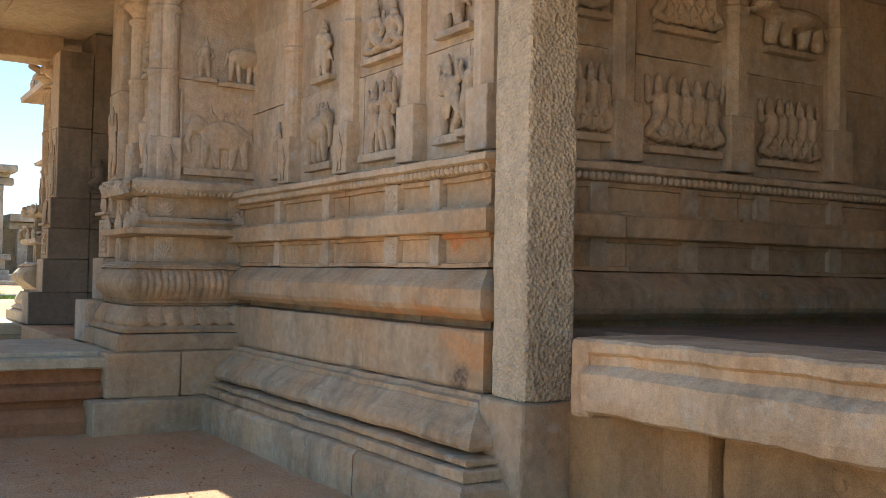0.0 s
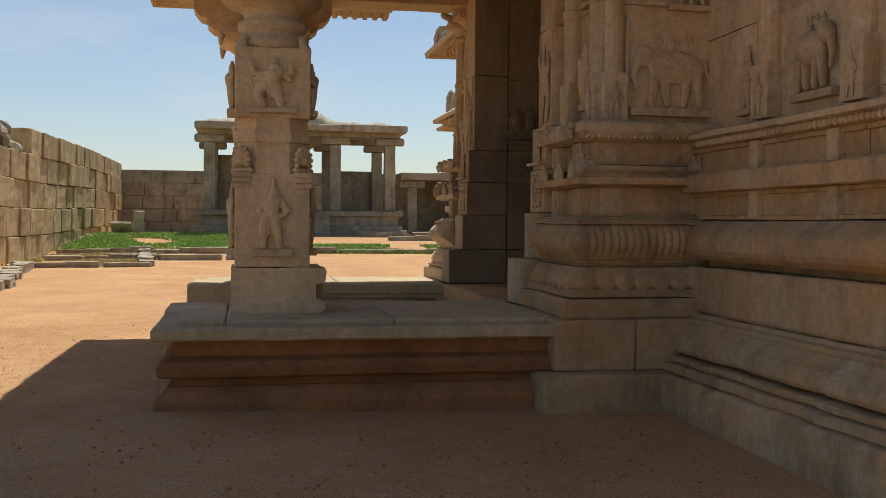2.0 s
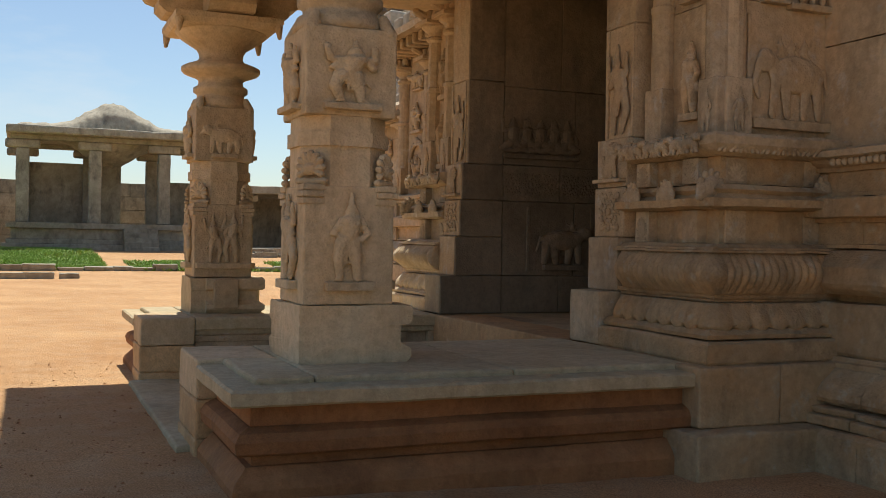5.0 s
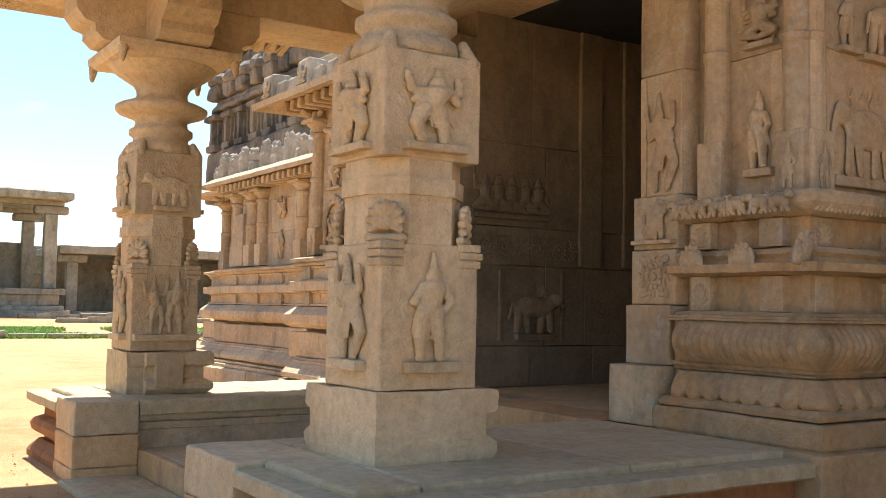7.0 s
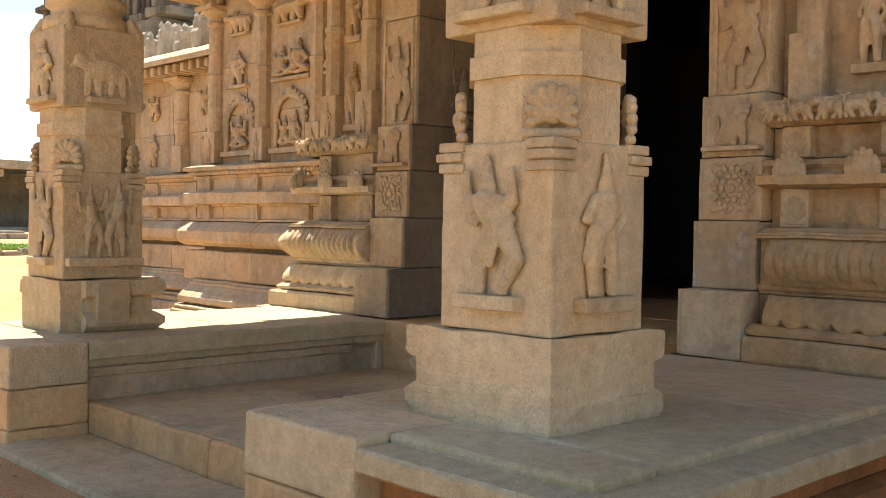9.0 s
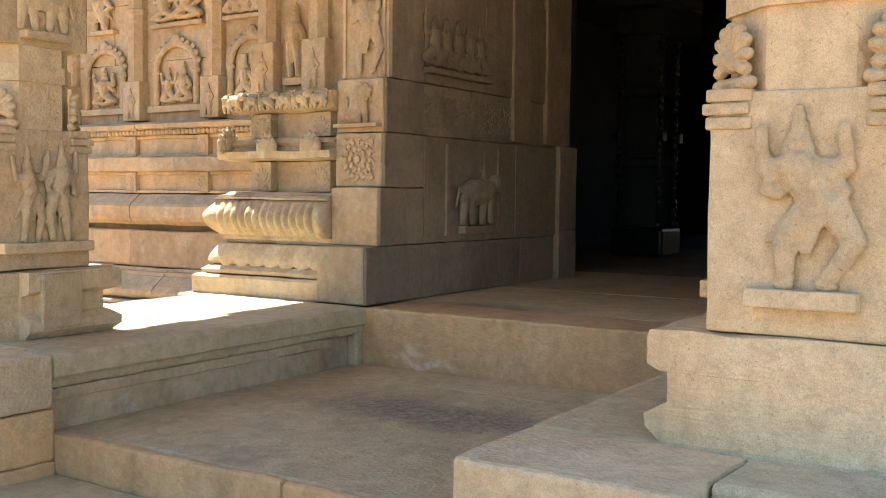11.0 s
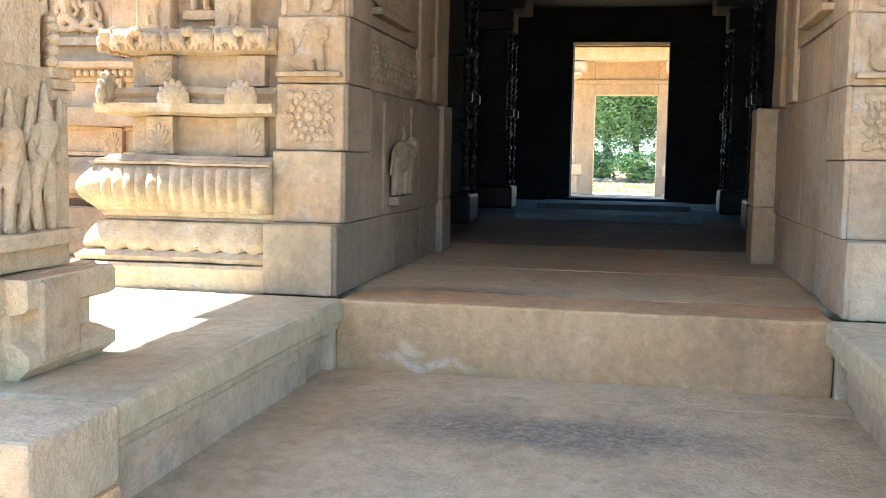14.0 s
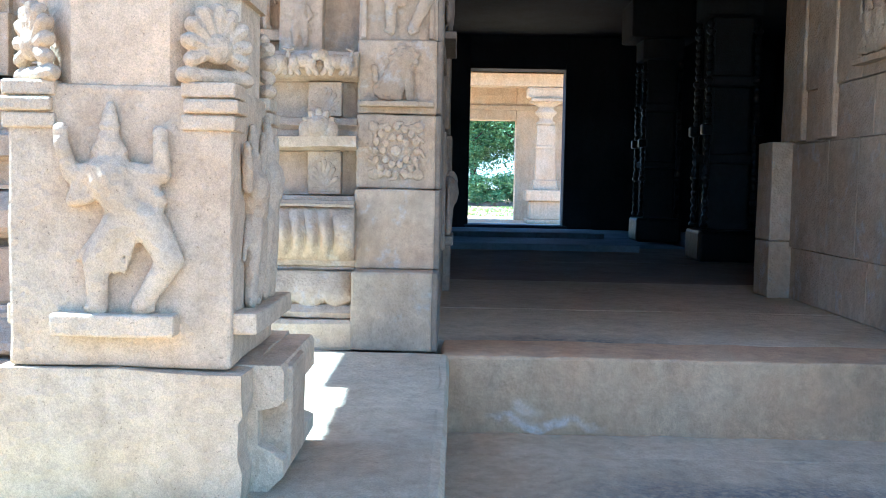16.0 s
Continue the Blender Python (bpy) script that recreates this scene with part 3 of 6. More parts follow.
for x, y in ((10.3, 15.8), (14.9, 11.35), (14.9, 15.8)):
    copy_thing(first, pose(x, y, HALL))

# ---- porch platform ----
porch_floor = structure("floor_porch", "dusty granite landing between the porch benches with dark trodden stains", "floor")
for k, (c, d) in enumerate(((11.93, 13.32), (13.324, 15.06))):
    part("edge_stone", block(-0.405, -0.34, c, d, -0.3, 0.26, 0.02, 0.06, 0.012, k + 3), RISER_STONE, porch_floor)
for i, (a, b, c, d) in enumerate(((-0.338, 1.87, 11.93, 15.06), (1.874, 2.355, 11.93, 15.06))):
    part("floor_slab", block(a, b, c, d, -0.3, 0.262 - 0.003 * i, 0.02, 0.1, 0.01, i), FLOOR_STONE, porch_floor)


part("doorstep", block(-1.08, -0.41, 11.42, 14.96, -0.3, 0.045, 0.02, 0.09, 0.012, 7), SLAB_STONE, porch_floor)
bench_south = structure("bench_south", "moulded granite porch bench with worn slab top", "stone bench")
bench_north = structure("bench_north", "moulded granite porch bench with a sunlit slab top", "stone bench")
SIDE = [("bench_slab", [(0.0, 0.545), (0.02, 0.56), (0.02, 0.635), (0.0, 0.65)]),
        ("bench_frieze", [(-0.13, 0.41), (-0.13, 0.545)]),
        ("bench_band", [(-0.06, 0.24), (-0.03, 0.26), (-0.02, 0.33), (-0.05, 0.38), (-0.12, 0.41)]),
        ("bench_frieze", [(-0.14, 0.17), (-0.14, 0.24)]),
        ("bench_foot", [(0.0, -0.3), (0.0, 0.05), (-0.02, 0.09), (-0.10, 0.17)])]
for owner, path in ((bench_south, [(2.42, 10.08), (-0.81, 10.08), (-0.81, 11.22)]), (bench_north, [(-0.81, 15.64), (-0.81, 16.80), (2.42, 16.80)])):
    for i, (name, prof) in enumerate(SIDE):
        part(name, sweep(path, [(o + 0.15, z) for o, z in prof], 0.40, 0.09, 0.007, seed=i + 2.0), SLAB_STONE if i == 0 else BENCH_STONE, owner)
for owner, y0, y1 in ((bench_south, 9.95, 12.05), (bench_north, 14.93, 16.93)):
    south = y0 < 12
    for i, (a, b) in enumerate(((-0.40, 1.0), (1.004, 2.42))):
        part("bench_top", block(a, b, y0 + (0.2 if south else 0.03), y1 - (0.03 if south else 0.2), 0.5, HALL + 0.004, 0.02, 0.09, 0.008, i + y0), SLAB_STONE, owner)
    part("bench_top", block(-0.79, -0.404, 10.15 if south else 15.64, 11.22 if south else 16.73, 0.5, HALL + 0.003, 0.022, 0.09, 0.008, y0 + 4), SLAB_STONE, owner)
    part("bench_core", block(-0.4, 2.288, y0 + (0.25 if south else 0.12), y1 - (0.12 if south else 0.25), -0.2, 0.5, 0.01), SAND_STONE, owner)
    # Lower courses get orange stone, colouring in light bounced off the sand.
    for k, (z0, z1) in enumerate(((-0.3, 0.118), (0.121, 0.398), (0.401, HALL + 0.003))):
        part("end_block", block(-0.985 + 0.006 * k, -0.405, 11.225 if south else 14.93, 12.05 if south else 15.635, z0, z1, 0.02, 0.07, 0.010, y0 + k), RISER_STONE if k < 2 else PILLAR_STONE, owner)

INNER = [("bench_slab", [(0.0, 0.555), (0.015, 0.57), (0.015, 0.67), (0.0, HALL + 0.002)]),
         ("bench_band", [(-0.03, 0.50), (-0.02, 0.51), (-0.02, 0.545), (-0.03, 0.555)]),
         ("bench_band", [(-0.05, 0.43), (-0.045, 0.49), (-0.06, 0.50)]),
         ("bench_foot", [(-0.07, 0.2), (-0.07, 0.42), (-0.06, 0.43)])]
for owner, y, flip in ((bench_north, 14.945, 1), (bench_south, 12.035, -1)):
    for i, (name, prof) in enumerate(INNER):
        end = (2.38, 2.16, 2.02, 1.9)[i]
        path = [(end, y), (-0.40, y)][::flip]
        part(name, sweep(path, prof, 0.3, 0.09, 0.007, seed=i + 7.0), SLAB_STONE if i == 0 else SAND_STONE, owner)
part("jamb_foot", block(2.29, 2.44, 14.98, 15.10, 0.2, HALL - 0.004, 0.02, 0.06, 0.008), SAND_STONE, bench_north)
part("jamb_foot", block(2.29, 2.44, 11.86, 11.99, 0.2, HALL - 0.004, 0.02, 0.06, 0.008), SAND_STONE, bench_south)

# ---- carved pillars of the porch ----


def octagon(bm, h, cut, z0, z1):
    pts = [(-h + cut, -h), (h - cut, -h), (h, -h + cut), (h, h - cut), (h - cut, h), (-h + cut, h), (-h, h - cut), (-h, -h + cut)]
    lo = [bm.verts.new((x, y, z0)) for x, y in pts]
    hi = [bm.verts.new((x, y, z1)) for x, y in pts]
    for i in range(8):
        bm.faces.new((lo[i], lo[(i + 1) % 8], hi[(i + 1) % 8], hi[i]))
    bm.faces.new(lo[::-1])
    bm.faces.new(hi)


def carved_pillar(side):
    """side: +1 where the porch lies to the north of the pillar, -1 where it lies to the south."""
    p = thing("carved_pillar", "square carved granite porch pillar with figure panels and bell capital", "pillar", "porch pillars", (0, 0, HALL))
    bm = bmesh.new()
    prof = [(0.05, 0), (0.08, 0.03), (0.10, 0.05), (0.10, 0.10), (0.05, 0.135), (0.02, 0.15), (0.02, 0.26), (0.08, 0.275), (0.10, 0.29), (0.10, 0.385), (0.09, 0.405)]
    squares(bm, [((0.36, 0.37 + e, 0.36 if side > 0 else 0.35 + 0.2 * e, 0.43 + e if side > 0 else 0.36), z) for e, z in prof])
    bmesh.ops.bevel(bm, geom=[e for e in bm.edges if e.calc_face_angle(0) > 0.5], offset=0.012, segments=1, affect="EDGES")
    bmesh.ops.subdivide_edges(bm, edges=[e for e in bm.edges if e.calc_length() > 0.05], cuts=5, use_grid_fill=True)
    rough(bm, 0.014, 4.0, side)
    part("base", bm, PILLAR_STONE, p)
    if side < 0:
        bm = bmesh.new()
        squares(bm, [((0.2, 0.36 + e, 0.365 + e, 0.0), 0.004 + z * 0.98) for e, z in prof])
        bmesh.ops.bevel(bm, geom=[e for e in bm.edges if e.calc_face_angle(0) > 0.5], offset=0.01, segments=1, affect="EDGES")
        part("base_moulding", bm, PILLAR_STONE, p)
    y0, y1 = sorted((side * 0.30, side * (0.535 if side > 0 else 0.48)))
    part("base_panel", block(-0.12, 0.16, y0, y1, 0.06, 0.39, 0.015, 0.08, 0.006, side), PILLAR_STONE, p)
    part("base_panel", block(0.36, 0.475, -0.12, 0.12, 0.06, 0.39, 0.015, 0.08, 0.006, side + 3), PILLAR_STONE, p)
    part("lower_block", block(-0.33, 0.33, -0.33, 0.33, 0.41, 1.24, 0.014, 0.08, 0.005, 1), PILLAR_STONE, p)
    bm = bmesh.new()
    octagon(bm, 0.315, 0.17, 1.235, 1.52)
    octagon(bm, 0.335, 0.18, 1.52, 1.62)
    octagon(bm, 0.315, 0.17, 1.62, 1.735)
    bmesh.ops.bevel(bm, geom=[e for e in bm.edges if e.calc_face_angle(0) > 0.5], offset=0.008, segments=1, affect="EDGES")
    part("eight_sided_shaft", bm, PILLAR_STONE, p)
    part("upper_block", block(-0.33, 0.33, -0.33, 0.33, 1.73, 2.35, 0.014, 0.08, 0.005, 2), PILLAR_STONE, p)
    bm = bmesh.new()
    lathe(bm, [(0.33, 2.35), (0.335, 2.40), (0.31, 2.46), (0.27, 2.48), (0.27, 2.52), (0.31, 2.55), (0.31, 2.60), (0.26, 2.63), (0.255, 2.69), (0.30, 2.72), (0.42, 2.76), (0.45, 2.79), (0.45, 2.83), (0.40, 2.86), (0.27, 2.91), (0.25, 2.95), (0.26, 3.0), (0.29, 3.05), (0.37, 3.10), (0.46, 3.16), (0.52, 3.22), (0.53, 3.25)], 40)
    for v in bm.verts:
        v.co += noise.noise_vector(v.co * 4) * 0.006
    part("bell_capital", bm, PILLAR_STONE, p, smooth=True)
    bm = bmesh.new()
    squares(bm, [(0.50, 3.235), (0.56, 3.25), (0.60, 3.30), (0.60, 3.36)])
    part("abacus", bm, PILLAR_STONE, p)
    for k in range(4):
        bm = bmesh.new()
        prof = [(0, 3.365), (0.5, 3.365), (0.66, 3.39), (0.74, 3.46), (0.74, 3.53), (0.84, 3.56), (0.92, 3.66), (0.92, 3.86), (0, 3.86)]
        ring = [[bm.verts.new(Matrix.Rotation(k * math.pi / 2, 3, "Z") @ Vector((x, y, z))) for x, z in prof] for y in (-0.26, 0.26)]
        for i in range(len(prof)):
            j = (i + 1) % len(prof)
            bm.faces.new((ring[0][i], ring[0][j], ring[1][j], ring[1][i]))
        bm.faces.new(ring[0])
        bm.faces.new(ring[1][::-1])
        bmesh.ops.bevel(bm, geom=[e for e in bm.edges if e.calc_face_angle(0) > 0.5], offset=0.015, segments=1, affect="EDGES")
        part("bracket", bm, PILLAR_STONE, p)
    return p


PILLAR_SOUTH, PILLAR_NORTH = carved_pillar(1), carved_pillar(-1)

# ---- porch roof ----
roof = structure("roof_porch", "porch roof of stone beams, slab ceiling and drooping eave", "roof")
for name, b in (("beam", (-0.33, 2.95, 10.80, 11.34)), ("beam", (-0.33, 2.95, 15.61, 16.15)), ("beam", (-0.30, 0.26, 11.345, 15.605))):
    part(name, block(*b, 4.551, 4.98, 0.02, 0.2, 0.006), PILLAR_STONE, roof)
part("ceiling_slab", block(-0.40, 1.964, 10.6, 16.35, 4.9, 5.2, 0.01), PILLAR_STONE, roof)
# North and south ends are unseen, extended to block and shape the sun.
part("ceiling_slab", block(1.97, 3.755, 9.78, 17.75, 4.905, 5.2, 0.01), PILLAR_STONE, roof)
EAVE_RUN = [(3.3, 11.12), (-0.30, 11.12), (-0.30, 16.2), (1.95, 16.2)]
part("eave", sweep(EAVE_RUN, [(0.0, 5.0), (0.35, 4.985), (0.75, 4.91), (1.1, 4.79), (1.27, 4.71), (1.32, 4.71), (1.33, 4.84), (1.0, 5.02), (0.5, 5.17), (0.0, 5.27)], 0.2, 0.09, 0.03), PILLAR_STONE, roof)


def eave_rib():
    bm = bmesh.new()
    prof = [(0.05, 4.985), (0.4, 4.965), (0.78, 4.885), (1.12, 4.765)]
    for w, drop in ((0.055, 0.10), (0.035, 0.13)):
        ring = [[bm.verts.new((x, y, z)) for x, z in [(p, q + 0.02) for p, q in prof] + [(p, q - drop) for p, q in prof[::-1]]] for y in (-w, w)]
        n = len(ring[0])
        for i in range(n):
            bm.faces.new((ring[0][i], ring[0][(i + 1) % n], ring[1][(i + 1) % n], ring[1][i]))
        bm.faces.new(ring[0])
        bm.faces.new(ring[1][::-1])
    return mesh_of("eave_rib", bm, PILLAR_STONE)


RIB = eave_rib()
for k in range(15):
    for x, y, turn in ((-0.30, 10.85 + 0.376 * k, 180), (-0.3 + 0.155 * k, 16.2, 90), (-0.3 + 0.24 * k, 11.12, -90)):
        part("eave_rib", RIB, None, roof).matrix_local = pose(x, y, 0, 0, 0, turn)
for out, z in ((0.42, 4.83), (0.86, 4.74)):
    part("eave_batten", sweep(EAVE_RUN, [(out - 0.05, z), (out + 0.05, z - 0.02), (out + 0.05, z + 0.16), (out - 0.05, z + 0.18)], 0.0, 0.09, 0.01), PILLAR_STONE, roof)
PILLAR_NORTH.matrix_world = pose(-0.01, 15.89, HALL)
PILLAR_SOUTH.matrix_world = pose(-0.01, 11.07, HALL)

# ---- main roof ----
main_roof = structure("roof_main", "flat slab roof of the temple with a deep stone eave", "roof")
part("roof_slab", block(4.0, 20.0, 5.4, 21.0, 5.3, 5.6, 0.02), SAND_STONE, main_roof)
EAVE = [(0.0, 4.95), (0.30, 4.93), (0.62, 4.88), (0.82, 4.80), (0.84, 4.90), (0.6, 5.02), (0.0, 5.15)]
part("eave", sweep([(WN, 16.9), (WN, 20.85), (6.5, 20.85)], EAVE, 0.3, 0.1, 0.008), SAND_STONE, main_roof)
part("eave", sweep([(10.5, 5.72), (W0, 5.72), (W0, 10.0)], EAVE, 0.3, 0.1, 0.008), SAND_STONE, main_roof)
part("eave", sweep([(5.2, 21.5), (5.2, 27.3), (5.7, 27.3), (5.7, 29.4), (14.0, 29.4)], [(0.0, 4.22), (0.3, 4.2), (0.58, 4.12), (0.60, 4.2), (0.4, 4.34), (0.0, 4.4)], 0.3, 0.1, 0.008), SAND_STONE, main_roof)

# ---- south platform with its rough post ----
platform = structure("platform_south", "roofed stone platform with a broken orange-stained edge slab", "platform")
part("edge_slab", sweep([(3.62, -3.0), (3.62, 4.295)], [(0.02, 0.76), (0.06, 0.78), (0.075, 0.84), (0.07, 0.98), (0.03, 1.01), (0.0, 1.03), (0.0, 1.08), (0.035, 1.10), (0.04, 1.155), (0.02, 1.172), (-0.3, 1.175)], 0.7, 0.035, 0.015, seed=4.0), DUST_STONE, platform)
# Base and top are coloured darker for the shade under the roof.
part("platform_base", block(3.98, 10.5, -3.0, 4.48, -0.3, 0.76, 0.02, 0.2, 0.008, 5), DARKENED_STONE, platform)
part("edge_stone", block(3.60, 4.3, 4.30, 4.47, 0.72, 1.165, 0.03, 0.06, 0.014, 9), DUST_STONE, platform)
part("dado_stone", block(3.93, 4.7, 4.475, 4.9, -0.2, 0.765, 0.03, 0.08, 0.012, 8), ORANGE_STONE, platform)
for k, (x, y0, y1) in enumerate(((3.88, 3.995, 4.47), (3.83, 3.635, 3.975), (3.89, 1.95, 3.60), (3.83, 1.6, 1.93), (3.89, -0.1, 1.57), (3.83, -0.45, -0.12), (3.89, -3.0, -0.47))):
    part("dado_stone", block(x, 4.0, y0, y1, 0.16, 0.765, 0.03, 0.07, 0.012, k), ORANGE_STONE, platform)
part("base_moulding", block(3.62, 4.0, -3.0, 4.47, -0.3, 0.16, 0.05, 0.1, 0.018, 2), ORANGE_STONE, platform)
part("platform_top", block(4.304, 10.5, -3.0, 5.4, 0.77, 1.16, 0.02, 0.3, 0.006, 6), DARKENED_STONE, platform)
post = thing("stone_post", "rough pecked square granite post on a block base", "post", at=(3.81, 5.10, 0))
part("shaft", block(-0.19, 0.19, -0.18, 0.18, 0.74, 4.1, 0.02, 0.04, 0.012, 2), ROUGH_STONE, post)
part("base", block(-0.24, 0.34, -0.22, 0.24, -0.2, 0.738, 0.025, 0.06, 0.014, 4), DUST_STONE, post)
# West overhang is unseen, lengthened to shade the platform and wall.
structure("roof_platform", "plain slab roof over the side platform", "roof", block(2.75, 10.5, -3.0, 5.3, 4.1, 4.45, 0.02), SAND_STONE)
structure("wall_closing", "plain granite wall closing the platform", "wall", block(10.5, 11, -3.0, 8.0, -0.3, 4.9, 0.02), DARKENED_STONE)
# Unseen wall, added only to stop light coming in from the south.
structure("wall_closing_south", "unseen plain wall added to keep light off the platform", "wall", block(3.8, 11, -3.5, -3.01, -0.3, 4.9, 0.02), DARKENED_STONE)

# ---- courtyard edge ----
enclosure = structure("boundary_wall", "boundary wall of large squared granite blocks", "boundary wall")
BLOCKS = [mesh_of("wall_block", block(-0.5, 0.5, -0.5, 0.5, 0, 1, 0.03, 0.25, 0.02, k), BLOCK_STONE) for k in range(6)]
rnd = random.Random(8)
for c in range(5):
    y, z0 = 18.0, -0.1 + c * 1.02
    while y < 70:
        L = rnd.uniform(1.2, 2.6)
        if not (c == 4 and y < 40.3):
            ob = part("wall_block", BLOCKS[rnd.randrange(6)], None, enclosure)
            ob.matrix_local = pose(-8.6 + rnd.uniform(-0.09, 0.09), y + L / 2, z0 + ground_height(-8, y) * 0.3) @ Matrix.Diagonal((1.0, L - rnd.uniform(0.02, 0.06), rnd.uniform(0.985, 1.01), 1))
        y += L
# Grey stone rather than tan, to hold the shade on this south-facing wall.
DARK_BLOCKS = [mesh_of("wall_block", block(-0.5, 0.5, -0.5, 0.5, 0, 1, 0.03, 0.25, 0.02, k + 9), GREY_STONE) for k in range(3)]
back_wall = structure("wall_back", "weathered granite wall behind the pavilion", "boundary wall")
for c in range(5):
    x = -8.6
    while x < 40:
        L = rnd.uniform(1.5, 3.0)
        ob = part("wall_block", DARK_BLOCKS[rnd.randrange(3)], None, back_wall)
        ob.matrix_local = pose(x + L / 2, 71, 0.6 + c * 0.85) @ Matrix.Diagonal((L - 0.015, 1.0, 0.845, 1))
        x += L


def pavilion():
    p = thing("pavilion", "open grey granite pavilion on a moulded plinth with a mounded roof", "pavilion", at=(0, 60, 0.7))
    for z0, z1, o in ((-0.3, 0.35, 0.5), (0.35, 0.6, 0.25), (0.6, 1.15, 0.05), (1.15, 1.45, 0.3)):
        part("plinth_course", block(-2.7 - o, 8.5 + o, -o, 7 + o, z0, z1, 0.03, 0.5, 0.02, z0), GREY_STONE, p)
    for k in range(6):
        part("stair", block(2.75, 4.5, -1.75 + 0.24 * k, 0.3, -0.3, 0.02 + 0.24 * k, 0.03, 0.4, 0.015, k), GREY_STONE, p)
    for x in (-2.2, 1.35, 4.9, 8.1):
        for y in (0.5, 6.4):
            part("post", block(x - 0.32, x + 0.32, y - 0.3, y + 0.3, 1.45, 5.3, 0.06, 0.4, 0.03, x + y), GREY_STONE, p)
            part("bracket", block(x - 0.85, x + 0.85, y - 0.3, y + 0.3, 5.3, 5.75, 0.12, 0.3, 0.02, x), GREY_STONE, p)
    for y in (0.5, 6.4):
        part("beam", block(-2.8, 8.7, y - 0.3, y + 0.3, 5.75, 6.0, 0.03), GREY_STONE, p)
    part("roof_slab", block(-3.0, 9.0, -0.7, 7.7, 6.0, 6.4, 0.08, 0.6, 0.04), GREY_STONE, p)
    for b in ((-2.5, 3.2), (5.2, 8.3)):
        part("back_wall", block(*b, 6.75, 7.2, 1.45, 5.0 if b[0] < 0 else 4.1, 0.02), GREY_STONE, p)
    bm = bmesh.new()
    for i in range(26):
        x = -2 + 10 * i / 25
        h = 0.5 + 1.5 * math.exp(-((x - 2.4) / 1.6) ** 2) - 0.2 * rnd.random()
        ball(bm, (x, 3.0, 6.4), 0.8, 2.6, h)
    part("roof_mound", fused("roof_mound", bm, 0.12, GREY_STONE), None, p)
    return p


pavilion()
cloister = thing("cloister", "low pillared granite cloister along the court", "cloister", at=(0, 64, 0.7))
part("plinth", block(9.6, 40, -0.5, 5.5, -0.2, 0.3, 0.03), GREY_STONE, cloister)
part("back_wall", block(9.6, 40, 5.0, 5.4, 0.3, 3.4, 0.02), GREY_STONE, cloister)
part("roof_slab", block(9.2, 40, -0.9, 5.6, 3.45, 3.9, 0.05, 0.8, 0.04), GREY_STONE, cloister)
for k in range(10):
    x = 10 + 3.1 * k
    part("post", block(x - 0.3, x + 0.3, -0.3, 0.3, 0.3, 3.0, 0.04, 0.4, 0.02, k), GREY_STONE, cloister)
    part("bracket", block(x - 0.8, x + 0.8, -0.35, 0.35, 3.0, 3.44, 0.1, 0.3, 0.02, k), GREY_STONE, cloister)

# ---- carving ----
FACING = {"S": 0, "W": -90, "N": 180, "E": 90}


